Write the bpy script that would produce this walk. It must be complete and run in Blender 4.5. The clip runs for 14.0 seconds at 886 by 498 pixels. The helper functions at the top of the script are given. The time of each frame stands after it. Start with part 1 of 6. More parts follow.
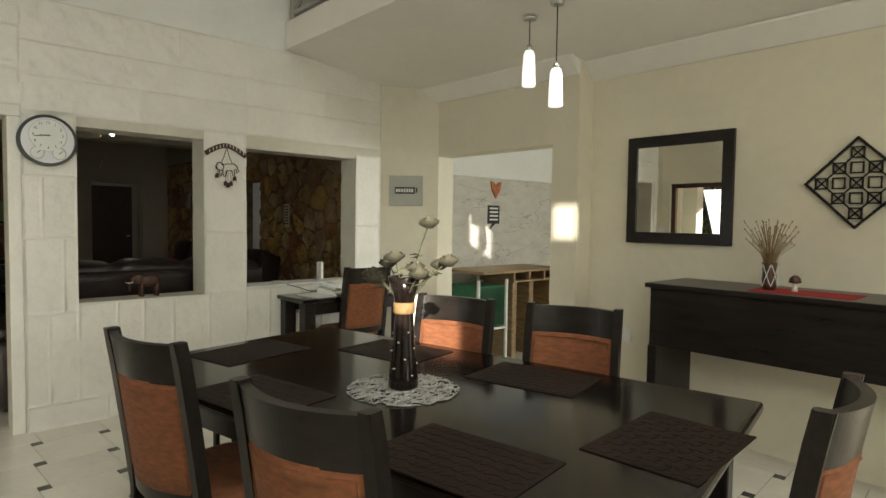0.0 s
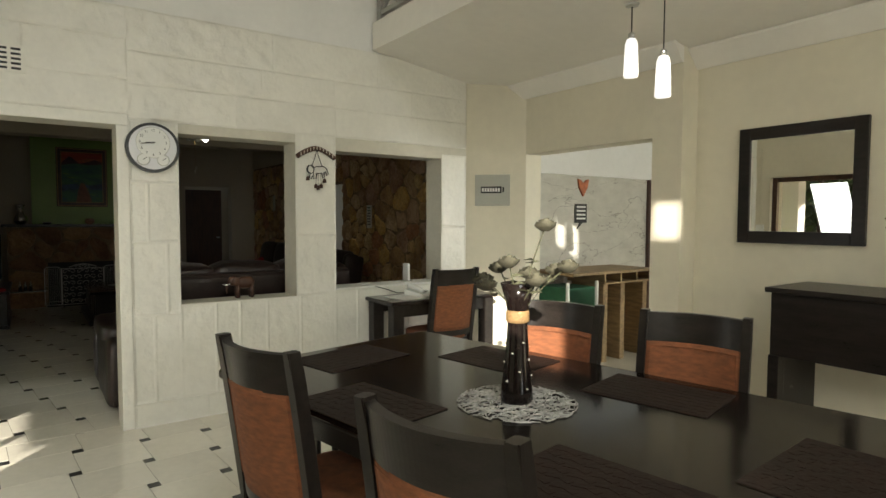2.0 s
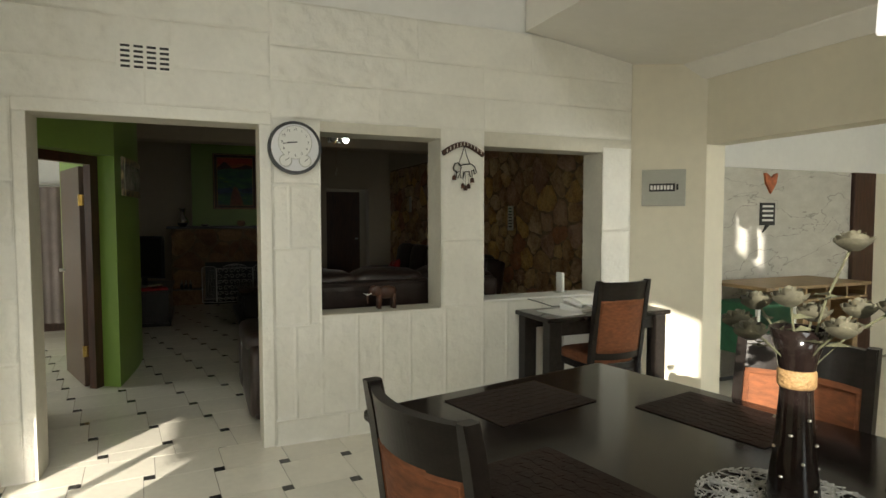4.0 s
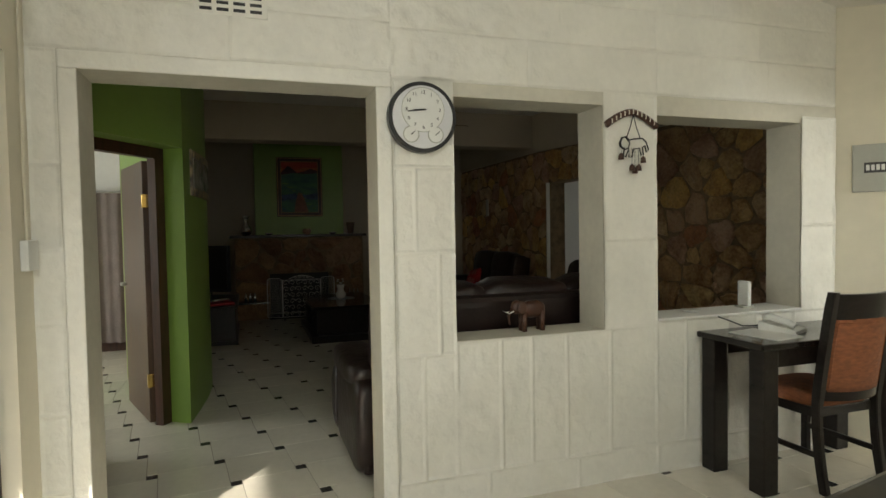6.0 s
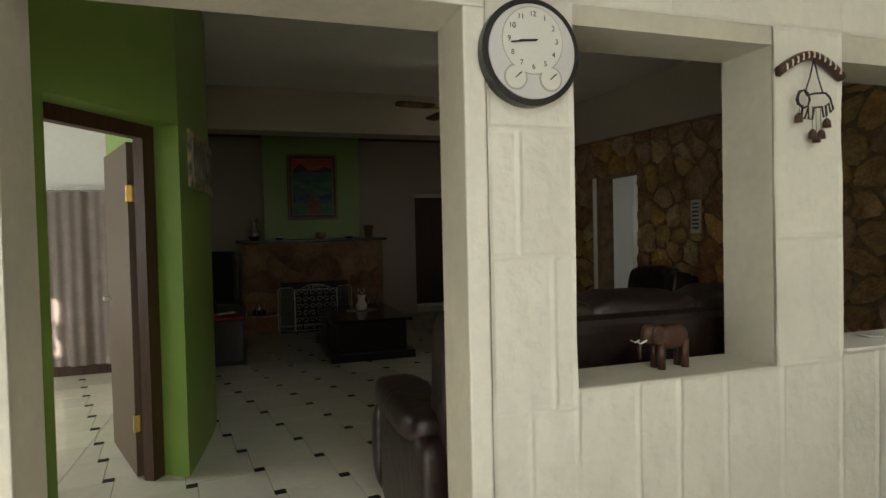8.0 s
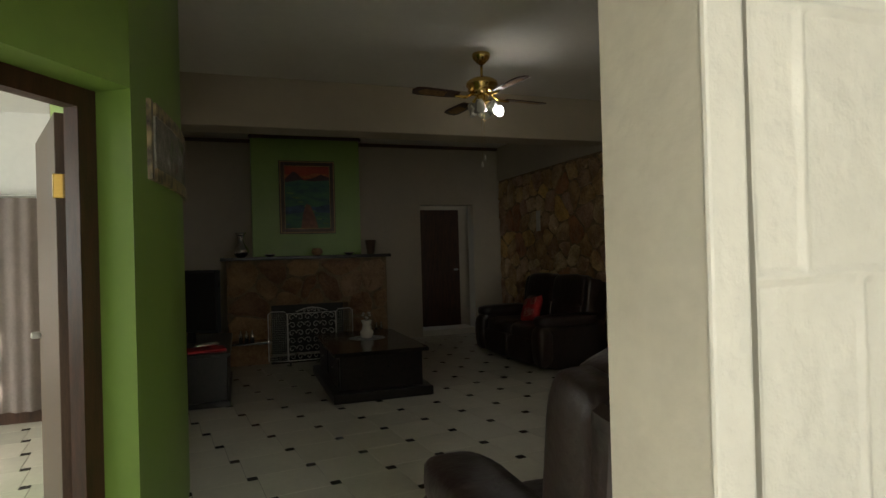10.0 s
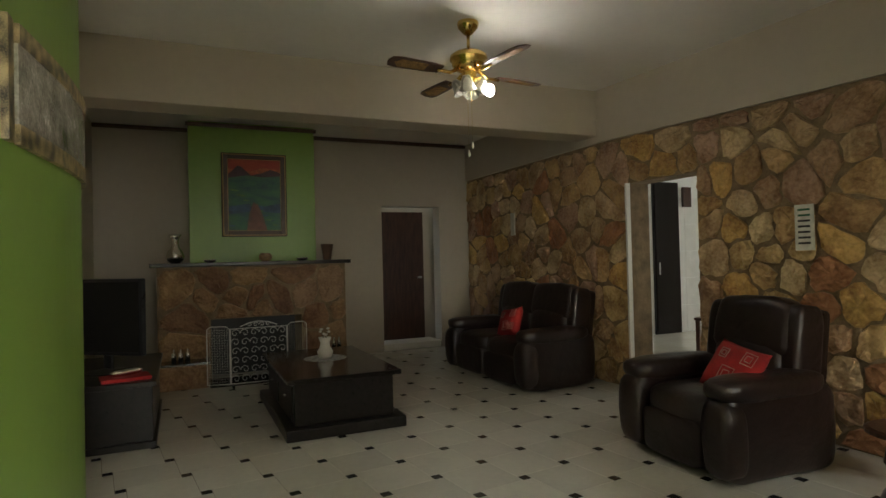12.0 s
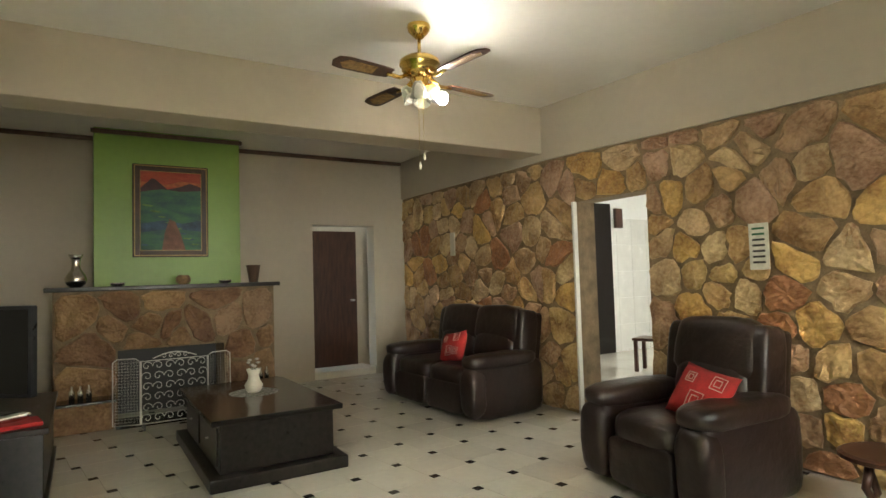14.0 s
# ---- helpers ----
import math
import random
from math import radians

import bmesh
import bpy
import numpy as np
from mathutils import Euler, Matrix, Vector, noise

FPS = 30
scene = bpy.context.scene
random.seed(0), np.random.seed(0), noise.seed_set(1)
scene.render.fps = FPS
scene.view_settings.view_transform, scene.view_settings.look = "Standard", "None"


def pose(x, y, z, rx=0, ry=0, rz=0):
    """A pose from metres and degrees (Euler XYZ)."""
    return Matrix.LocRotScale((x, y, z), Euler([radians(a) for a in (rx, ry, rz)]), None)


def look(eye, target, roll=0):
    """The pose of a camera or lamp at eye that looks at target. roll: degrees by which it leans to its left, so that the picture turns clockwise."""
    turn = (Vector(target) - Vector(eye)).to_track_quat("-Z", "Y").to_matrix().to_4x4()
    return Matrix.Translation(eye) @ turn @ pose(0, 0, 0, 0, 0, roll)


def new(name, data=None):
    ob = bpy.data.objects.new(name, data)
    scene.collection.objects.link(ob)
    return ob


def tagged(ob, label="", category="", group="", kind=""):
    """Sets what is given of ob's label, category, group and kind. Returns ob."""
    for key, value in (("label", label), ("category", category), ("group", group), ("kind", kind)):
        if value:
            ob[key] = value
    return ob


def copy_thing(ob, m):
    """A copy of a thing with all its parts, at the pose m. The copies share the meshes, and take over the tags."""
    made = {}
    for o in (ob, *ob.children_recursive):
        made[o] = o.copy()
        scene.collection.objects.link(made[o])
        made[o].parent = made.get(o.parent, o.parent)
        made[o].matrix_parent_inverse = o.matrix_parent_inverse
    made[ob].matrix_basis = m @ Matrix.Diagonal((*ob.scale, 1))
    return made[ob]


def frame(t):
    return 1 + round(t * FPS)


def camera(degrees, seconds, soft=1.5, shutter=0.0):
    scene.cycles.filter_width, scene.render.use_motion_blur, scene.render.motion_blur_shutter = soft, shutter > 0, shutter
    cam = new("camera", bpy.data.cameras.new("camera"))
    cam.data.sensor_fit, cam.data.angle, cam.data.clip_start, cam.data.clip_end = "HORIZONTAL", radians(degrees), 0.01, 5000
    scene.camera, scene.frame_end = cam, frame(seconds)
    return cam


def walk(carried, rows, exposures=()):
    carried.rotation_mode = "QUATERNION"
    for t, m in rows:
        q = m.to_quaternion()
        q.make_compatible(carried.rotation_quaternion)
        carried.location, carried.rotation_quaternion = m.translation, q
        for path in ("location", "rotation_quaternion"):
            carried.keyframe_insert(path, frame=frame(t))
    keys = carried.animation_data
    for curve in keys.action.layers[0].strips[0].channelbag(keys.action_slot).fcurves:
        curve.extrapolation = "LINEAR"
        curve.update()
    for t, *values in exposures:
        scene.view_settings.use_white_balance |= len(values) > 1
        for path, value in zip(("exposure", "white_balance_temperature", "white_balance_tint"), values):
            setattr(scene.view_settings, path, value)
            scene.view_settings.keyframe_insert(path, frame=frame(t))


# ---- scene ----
cam = camera(74.3, 14.0)
PATH = [
    (0, (0.053, 0.523, 1.479), (-1.428, 1.864, 1.382), 0.8),
    (0.5, (0.049, 0.513, 1.486), (-1.474, 1.805, 1.389), 0.6),
    (1, (0.006, 0.495, 1.486), (-1.551, 1.746, 1.386), 0.5),
    (1.5, (-0.066, 0.501, 1.485), (-1.66, 1.704, 1.383), 0.4),
    (2, (-0.149, 0.49, 1.491), (-1.781, 1.642, 1.388), 0.2),
    (2.5, (-0.239, 0.495, 1.499), (-1.911, 1.586, 1.393), 0.2),
    (3, (-0.387, 0.536, 1.497), (-2.123, 1.523, 1.389), -0.0),
    (3.5, (-0.556, 0.601, 1.521), (-2.353, 1.471, 1.407), -0.2),
    (3.7, (-0.628, 0.616, 1.524), (-2.447, 1.439, 1.411), -0.0),
    (6, (-1.929, 0.381, 1.439), (-3.825, 1.014, 1.368), -1.0),
    (6.5, (-2.184, 0.334, 1.421), (-4.089, 0.943, 1.368), -1.1),
    (7, (-2.424, 0.298, 1.422), (-4.329, 0.906, 1.376), -1.2),
    (7.5, (-2.697, 0.301, 1.407), (-4.6, 0.914, 1.363), -1.2),
    (8, (-2.961, 0.332, 1.4), (-4.862, 0.951, 1.35), -1.3),
    (8.2, (-3.061, 0.323, 1.388), (-4.959, 0.949, 1.341), -1.3),
    (10.3, (-4.204, 0.343, 1.364), (-6.09, 1.008, 1.388), -1.5),
    (10.5, (-4.308, 0.342, 1.348), (-6.19, 1.019, 1.378), -1.3),
    (11, (-4.516, 0.324, 1.361), (-6.38, 1.049, 1.389), -1.4),
    (11.5, (-4.712, 0.353, 1.359), (-6.556, 1.127, 1.388), -1.4),
    (12, (-4.915, 0.421, 1.368), (-6.74, 1.239, 1.397), -1.4),
    (12.5, (-5.027, 0.463, 1.363), (-6.826, 1.335, 1.406), -1.5),
    (13, (-5.147, 0.461, 1.372), (-6.912, 1.399, 1.441), -1.6),
    (13.5, (-5.253, 0.44, 1.378), (-6.981, 1.443, 1.466), -1.6),
    (14, (-5.327, 0.417, 1.369), (-7.027, 1.467, 1.465), -1.7),
]
EXPOSURES = [(0, 1.15), (1.5, 1.25), (3.5, 1.1), (6, 1.28), (8.2, 1.42), (10.3, 1.9), (11, 2.3), (11.5, 2.75), (12, 3.3), (12.5, 3.8), (13, 4.2), (13.5, 4.45), (14, 4.75)]
LIGHT = 0.3
FANWATT = 1.02
PENDANTS = (Vector((-2.25, 3.55, 2.21)), Vector((-2.53, 3.62, 2.39)))
DINING_ANGLE, HAND = 4.5, -1
FANTURN, LITBULB = 7, 0
walk(cam, [(t, look(eye, target, roll)) for t, eye, target, roll in PATH], EXPOSURES)

# ---- light: low sun, sky, the lit lamps ----
SUN = Vector((0.78, -0.62, 0.325)).normalized()
world = bpy.data.worlds.new("sky")
scene.world = world
world.use_nodes = True
wn = world.node_tree
sky = wn.nodes.new("ShaderNodeTexSky")
sky.sky_type, sky.sun_disc = "NISHITA", False
sky.sun_elevation, sky.sun_rotation = math.asin(SUN.z), math.atan2(SUN.x, SUN.y)
wn.links.new(sky.outputs[0], wn.nodes["Background"].inputs[0])
wn.nodes["Background"].inputs[1].default_value = 0.06


def lamp(name, kind, place, energy, color, target=None, size=None, size_y=None):
    data = bpy.data.lights.new(name, kind)
    data.energy, data.color = energy, color
    if kind == "AREA":
        data.shape, data.size, data.size_y = "RECTANGLE", size, size_y or size
    elif size is not None:
        if kind == "SUN":
            data.angle = size
        else:
            data.shadow_soft_size = size
    ob = new(name, data)
    ob.matrix_world = look(place, target) if target else Matrix.Translation(place)
    return ob


lamp("sun", "SUN", SUN * 40, 5.0, (1, 0.93, 0.8), (0, 0, 0), radians(0.5))
DAY = (0.97, 1.0, 0.93)
# fill lamps in place of daylight; the east and roof openings are added, unseen
lamp("daylight_fill", "AREA", (-3.5, -0.42, 1.1), 13 * LIGHT, DAY, (-4.0, 1.8, 0.2), 0.5, 1.9)
lamp("daylight_fill", "AREA", (1.55, -0.40, 2.78), 34 * LIGHT, DAY, (1.2, 3, 1.6), 0.55, 0.7)
lamp("daylight_fill", "AREA", (4.44, 2.0, 1.65), 75 * LIGHT, DAY, (0, 2.0, 0.7), 1.9, 1.5)
lamp("daylight_fill", "AREA", (1.6, 1.1, 5.16), 145 * LIGHT, DAY, (1.6, 1.1001, 0), 2.6, 1.4)
lamp("daylight_fill", "AREA", (1.3, 7.85, 1.6), 175 * LIGHT, DAY, (-4, 6.5, 1.2), 1.6, 1.2)
lamp("daylight_fill", "AREA", (-7.6, -3.9, 1.6), 65 * LIGHT, DAY, (-7.6, -1, 1.0), 1.6, 1.3)
lamp("daylight_fill", "AREA", (-9.0, 9.35, 1.7), 14 * LIGHT, DAY, (-10.5, 6, 1.2), 1.2, 1.0)
FAN = Vector((-8.72, 2.37, 3.075))
lamp("fan_bulb", "POINT", FAN + Vector((0.1, 0.13, -0.5)), FANWATT, (1.0, 0.95, 0.86), size=0.05)
lamp("pendant_bulb", "POINT", PENDANTS[0] + Vector((0, 0, 0.07)), 0.5, (1, 0.95, 0.88), size=0.03)
lamp("pendant_bulb", "POINT", PENDANTS[1] + Vector((0, 0, 0.07)), 0.35, (1, 0.95, 0.88), size=0.03)


# ---- materials ----
def mat(name, col, rough=0.6, metal=0.0, var=0.12, scale=6.0, bump=0.0, bscale=40.0, col2=None, rand=0.0, coat=0.0, emit=0.0,
        trans=0.0, stretch=(1, 1, 1), detail=6.0, depth=0.01, rvar=0.1, spec=0.5):
    m = bpy.data.materials.new(name)
    m.use_nodes = True
    n, l = m.node_tree.nodes, m.node_tree.links
    b = n["Principled BSDF"]
    b.inputs["Roughness"].default_value = rough
    b.inputs["Metallic"].default_value = metal
    b.inputs["Coat Weight"].default_value = coat
    b.inputs["Specular IOR Level"].default_value = spec
    b.inputs["Coat Roughness"].default_value = 0.12
    b.inputs["Transmission Weight"].default_value = trans
    tc = n.new("ShaderNodeTexCoord")
    mp = n.new("ShaderNodeMapping")
    mp.inputs["Scale"].default_value = stretch
    l.new(tc.outputs["Object"], mp.inputs["Vector"])
    vec = mp.outputs[0]
    oi = n.new("ShaderNodeObjectInfo")
    if rand:
        add = n.new("ShaderNodeVectorMath")
        sc = n.new("ShaderNodeMath")
        sc.operation = "MULTIPLY"
        sc.inputs[1].default_value = 37.0
        l.new(oi.outputs["Random"], sc.inputs[0])
        l.new(vec, add.inputs[0])
        l.new(sc.outputs[0], add.inputs[1])
        vec = add.outputs[0]
    big, fine = n.new("ShaderNodeTexNoise"), n.new("ShaderNodeTexNoise")
    big.inputs["Scale"].default_value, fine.inputs["Scale"].default_value = scale, scale * 9
    big.inputs["Detail"].default_value, fine.inputs["Detail"].default_value = detail, 4
    l.new(vec, big.inputs["Vector"])
    l.new(vec, fine.inputs["Vector"])
    mx = n.new("ShaderNodeMix")
    mx.data_type = "FLOAT"
    mx.inputs[0].default_value = 0.35
    l.new(big.outputs["Fac"], mx.inputs[2])
    l.new(fine.outputs["Fac"], mx.inputs[3])
    ramp = n.new("ShaderNodeValToRGB")
    dark = col2 or tuple(c * (1 - 2 * var) for c in col)
    lite = col if col2 else tuple(min(1, c * (1 + var)) for c in col)
    ramp.color_ramp.elements[0].color, ramp.color_ramp.elements[1].color = (*dark, 1), (*lite, 1)
    ramp.color_ramp.elements[0].position, ramp.color_ramp.elements[1].position = 0.32, 0.68
    l.new(mx.outputs[0], ramp.inputs[0])
    out = ramp.outputs[0]
    if rand:
        hs = n.new("ShaderNodeHueSaturation")
        mr = n.new("ShaderNodeMapRange")
        mr.inputs[3].default_value, mr.inputs[4].default_value = 1 - rand, 1 + rand
        l.new(oi.outputs["Random"], mr.inputs[0])
        l.new(mr.outputs[0], hs.inputs["Value"])
        l.new(out, hs.inputs["Color"])
        out = hs.outputs[0]
    l.new(out, b.inputs["Base Color"])
    rr = n.new("ShaderNodeMapRange")
    rr.inputs[3].default_value, rr.inputs[4].default_value = max(0.02, rough - rvar), min(1, rough + rvar)
    l.new(mx.outputs[0], rr.inputs[0])
    l.new(rr.outputs[0], b.inputs["Roughness"])
    if bump:
        bt = n.new("ShaderNodeTexNoise")
        bt.inputs["Scale"].default_value, bt.inputs["Detail"].default_value = bscale, 8
        l.new(vec, bt.inputs["Vector"])
        bn = n.new("ShaderNodeBump")
        bn.inputs["Strength"].default_value, bn.inputs["Distance"].default_value = bump, depth
        l.new(bt.outputs["Fac"], bn.inputs["Height"])
        l.new(bn.outputs[0], b.inputs["Normal"])
    if emit:
        b.inputs["Emission Color"].default_value = (*col, 1)
        b.inputs["Emission Strength"].default_value = emit
    return m


CREAM = mat("cream_plaster", (0.74, 0.69, 0.56), 0.55, var=0.04, scale=1.5, bump=0.15, bscale=25, depth=0.004)
BLOCK = mat("painted_block", (0.8, 0.78, 0.71), 0.36, var=0.04, scale=3, bump=0.5, bscale=16, depth=0.02, rand=0.02)
WHITE = mat("white_plaster", (0.82, 0.81, 0.78), 0.6, var=0.03, scale=2, bump=0.1, bscale=30, depth=0.003)
# rough grey-brown reveals, darkened further to put their shade into the colour
JAMB = mat("jamb_plaster_shaded", (0.62, 0.59, 0.5), 0.6, var=0.06, scale=3, bump=0.4, bscale=14, depth=0.01)
BEIGE = mat("beige_plaster", (0.52, 0.45, 0.345), 0.6, var=0.04, scale=1.3, bump=0.15, bscale=20, depth=0.004)
CEIL = mat("ceiling_paint", (0.84, 0.81, 0.75), 0.42, var=0.03, scale=1.5, bump=0.08, bscale=12, depth=0.004)
GREEN = mat("green_paint", (0.24, 0.38, 0.075), 0.42, var=0.05, scale=1.5, bump=0.12, bscale=18, depth=0.004)
TILE = mat("floor_tile", (0.72, 0.68, 0.58), 0.16, var=0.05, scale=2.5, rand=0.05, rvar=0.06, coat=0.2)
INSERT = mat("black_insert", (0.03, 0.03, 0.03), 0.2, var=0.2, scale=12)
GROUT = mat("grout", (0.27, 0.24, 0.19), 0.9, var=0.2, scale=10, bump=0.3)
DARKWOOD = mat("black_stained_wood", (0.018, 0.014, 0.012), 0.3, var=0.25, scale=5, bump=0.06, bscale=60, stretch=(1, 6, 6), coat=0.05, rvar=0.08, spec=0.22)
GLOSSWOOD = mat("polished_black_wood", (0.012, 0.008, 0.007), 0.14, var=0.25, scale=4, stretch=(1, 7, 7), coat=0.12, rvar=0.05, spec=0.3)
BROWNWOOD = mat("red_brown_wood", (0.07, 0.028, 0.016), 0.35, var=0.3, scale=6, bump=0.1, bscale=50, stretch=(6, 6, 0.7))
DOORWOOD = mat("pale_door_wood", (0.11, 0.06, 0.034), 0.45, var=0.25, scale=5, bump=0.1, stretch=(6, 6, 0.6))
PALEWOOD = mat("pine", (0.3, 0.2, 0.1), 0.5, var=0.25, scale=6, stretch=(1, 6, 6))
RUST = mat("rust_fabric", (0.225, 0.078, 0.031), 0.9, var=0.22, scale=26, bump=0.5, bscale=180, depth=0.003, stretch=(1, 1, 3))
LEATHER = mat("black_brown_leather", (0.024, 0.013, 0.011), 0.36, var=0.3, scale=7, bump=0.5, bscale=14, depth=0.014, rvar=0.1)
MORTAR = mat("mortar", (0.27, 0.19, 0.11), 0.9, var=0.25, scale=9, bump=0.7, bscale=35, depth=0.01)
MARBLE = mat("veined_panel", (0.64, 0.62, 0.56), 0.22, var=0.12, scale=2.4, col2=(0.5, 0.48, 0.43), stretch=(1, 2.5, 5), detail=10)
BRASS = mat("brass", (0.72, 0.5, 0.16), 0.2, 1.0, var=0.1, scale=12)
SILVER = mat("silver", (0.7, 0.68, 0.63), 0.22, 1.0, var=0.15, scale=14, bump=0.3, bscale=60)
CHROME = mat("steel", (0.6, 0.6, 0.6), 0.3, 1.0)
RED = mat("red_cloth", (0.36, 0.018, 0.018), 0.85, var=0.2, scale=9, bump=0.4, bscale=120, depth=0.003)
PINK = mat("pale_print", (0.5, 0.3, 0.26), 0.85, var=0.2, scale=9)
MATT = mat("woven_mat", (0.02, 0.011, 0.008), 0.6, var=0.3, scale=14, bump=0.6, bscale=90, depth=0.003, spec=0.2)
WHITEPL = mat("white_plastic", (0.75, 0.75, 0.72), 0.35, var=0.03)
GREYPL = mat("grey_plastic", (0.42, 0.42, 0.37), 0.4, var=0.04)
BLACKPL = mat("black_plastic", (0.012, 0.012, 0.013), 0.3, var=0.1)
SCREEN = mat("tv_screen", (0.006, 0.006, 0.007), 0.1, var=0.1)
WHITEWIRE = mat("white_wire", (0.75, 0.73, 0.68), 0.45, var=0.08, scale=20)
CERAMIC = mat("cream_ceramic", (0.72, 0.68, 0.58), 0.25, var=0.06)
STRAW = mat("dry_straw", (0.28, 0.19, 0.09), 0.8, var=0.3, scale=20)
PETAL = mat("dried_petal", (0.1, 0.092, 0.058), 0.8, var=0.3, scale=25, col2=(0.045, 0.042, 0.027))
STEM = mat("dried_stem", (0.1, 0.1, 0.055), 0.8, var=0.3, scale=25)
ROPE = mat("rattan", (0.36, 0.22, 0.09), 0.7, var=0.3, scale=30, bump=0.6, bscale=120)
LEAF = mat("leaf", (0.06, 0.1, 0.025), 0.6, var=0.35, scale=4)
BARK = mat("bark", (0.1, 0.07, 0.05), 0.9, var=0.3, scale=8, bump=0.6)
EARTH = mat("dry_ground", (0.2, 0.16, 0.1), 0.95, var=0.25, scale=0.6, bump=0.4)
CURTAIN = mat("grey_curtain", (0.22, 0.18, 0.165), 0.9, var=0.1, scale=5, bump=0.2, bscale=150)
GREYRAIL = mat("grey_rail_paint", (0.35, 0.34, 0.31), 0.5, var=0.1)
GREENPL = mat("green_cloth", (0.03, 0.14, 0.07), 0.7, var=0.2)
GILT = mat("gilt_line", (0.42, 0.27, 0.09), 0.4, 0.3, var=0.2, scale=20)
GOLD = mat("gilt_frame", (0.06, 0.028, 0.012), 0.45, 0.0, var=0.3, scale=12, bump=0.3)
SHADE = mat("opal_shade", (1, 0.96, 0.9), 0.3, var=0.02, emit=0.42)
BULB = mat("lit_glass", (1, 0.97, 0.9), 0.3, var=0.02, emit=6)
FROST = mat("frosted_glass", (0.85, 0.85, 0.8), 0.35, var=0.05, trans=0.6)
MOSAIC = mat("mosaic_border", (0.5, 0.38, 0.2), 0.35, var=0.6, scale=22, col2=(0.03, 0.022, 0.015), detail=0)
RELIEF = mat("pale_glass_relief", (0.5, 0.47, 0.4), 0.25, var=0.3, scale=9, bump=0.9, bscale=16, depth=0.02, coat=0.5)
WALLTILE = mat("white_wall_tile", (0.72, 0.7, 0.66), 0.25, var=0.04)
ORANGE = mat("orange_paint", (0.5, 0.14, 0.05), 0.6, var=0.3, scale=20)
INK = mat("black_ink", (0.015, 0.015, 0.015), 0.5, var=0.1)
SKYRED = mat("painted_sunset", (0.5, 0.1, 0.04), 0.6, var=0.4, scale=3, col2=(0.3, 0.03, 0.02), stretch=(1, 1, 4))
HILL = mat("painted_hills", (0.08, 0.035, 0.04), 0.6, var=0.3, scale=8)
MEADOW = mat("painted_meadow", (0.08, 0.22, 0.09), 0.6, var=0.4, scale=5, col2=(0.03, 0.07, 0.09), stretch=(1, 1, 3))
LAKE = mat("painted_water", (0.05, 0.1, 0.16), 0.6, var=0.4, scale=9)
BRUSH = mat("painted_grass", (0.14, 0.26, 0.07), 0.6, var=0.4, scale=14)
MOUND = mat("painted_mound", (0.24, 0.11, 0.07), 0.6, var=0.3, scale=12)

glass = bpy.data.materials.new("clear_glass")
glass.use_nodes = True
gb = glass.node_tree.nodes["Principled BSDF"]
gb.inputs["Transmission Weight"].default_value, gb.inputs["Roughness"].default_value, gb.inputs["IOR"].default_value = 1, 0.0, 1.1
mirror = bpy.data.materials.new("mirror_silver")
mirror.use_nodes = True
mb = mirror.node_tree.nodes["Principled BSDF"]
mb.inputs["Metallic"].default_value, mb.inputs["Roughness"].default_value = 1, 0.01
mb.inputs["Base Color"].default_value = (0.88, 0.88, 0.84, 1)


def stone_material(name, cols):
    m = mat(name, (0.3, 0.2, 0.1), 0.55, var=0.3, scale=4, bump=1.0, bscale=5.5, depth=0.11, rand=0.01)
    n, l = m.node_tree.nodes, m.node_tree.links
    base = [k for k in n if k.type == "HUE_SAT"][0]
    oi = [k for k in n if k.type == "OBJECT_INFO"][0]
    r = n.new("ShaderNodeValToRGB")
    r.color_ramp.interpolation = "CONSTANT"
    while len(r.color_ramp.elements) < len(cols):
        r.color_ramp.elements.new(0.5)
    for i, c in enumerate(cols):
        r.color_ramp.elements[i].position = i / len(cols)
        r.color_ramp.elements[i].color = (*c, 1)
    l.new(oi.outputs["Random"], r.inputs[0])
    old = [k for k in n if k.type == "VALTORGB" and k != r][0]
    old.color_ramp.elements[0].position, old.color_ramp.elements[1].position = 0.38, 0.6
    old.color_ramp.elements[0].color, old.color_ramp.elements[1].color = (0.58, 0.46, 0.37, 1), (1.2, 1.2, 1.17, 1)
    mx = n.new("ShaderNodeMix")
    mx.data_type, mx.blend_type = "RGBA", "MULTIPLY"
    mx.inputs[0].default_value = 1
    l.new(r.outputs[0], mx.inputs[6])
    l.new(old.outputs[0], mx.inputs[7])
    l.new(mx.outputs[2], base.inputs["Color"])
    return m


STONE = stone_material("field_stone", [(0.517, 0.366, 0.17), (0.414, 0.267, 0.125), (0.58, 0.445, 0.251), (0.393, 0.187, 0.0896), (0.476, 0.336, 0.188), (0.58, 0.376, 0.134),
                                       (0.435, 0.286, 0.17), (0.559, 0.415, 0.242), (0.517, 0.346, 0.161), (0.455, 0.297, 0.197)])
HEARTHSTONE = stone_material("hearth_stone", [(0.3, 0.18, 0.09), (0.26, 0.14, 0.07), (0.34, 0.21, 0.1), (0.22, 0.12, 0.06), (0.3, 0.19, 0.11)])

# ---- builders ----
def thing(name, place, rz=0, label="", category="", group="", kind=""):
    ob = new(name)
    ob.empty_display_size = 0.1
    ob.matrix_world = pose(*place, 0, 0, rz)
    return tagged(ob, label, category, group, kind)


def part(name, bm, material, parent=None, label="", smooth=False):
    me = bpy.data.meshes.new(name)
    if smooth:
        for f in bm.faces:
            f.smooth = True
    bm.to_mesh(me)
    bm.free()
    me.materials.append(material)
    ob = new(name, me)
    if parent is not None:
        ob.parent = parent
    return tagged(ob, label)


def solid(name, bm, material, label, category, kind="", group="", smooth=False):
    return tagged(part(name, bm, material, None, "", smooth), label, category, group, kind)


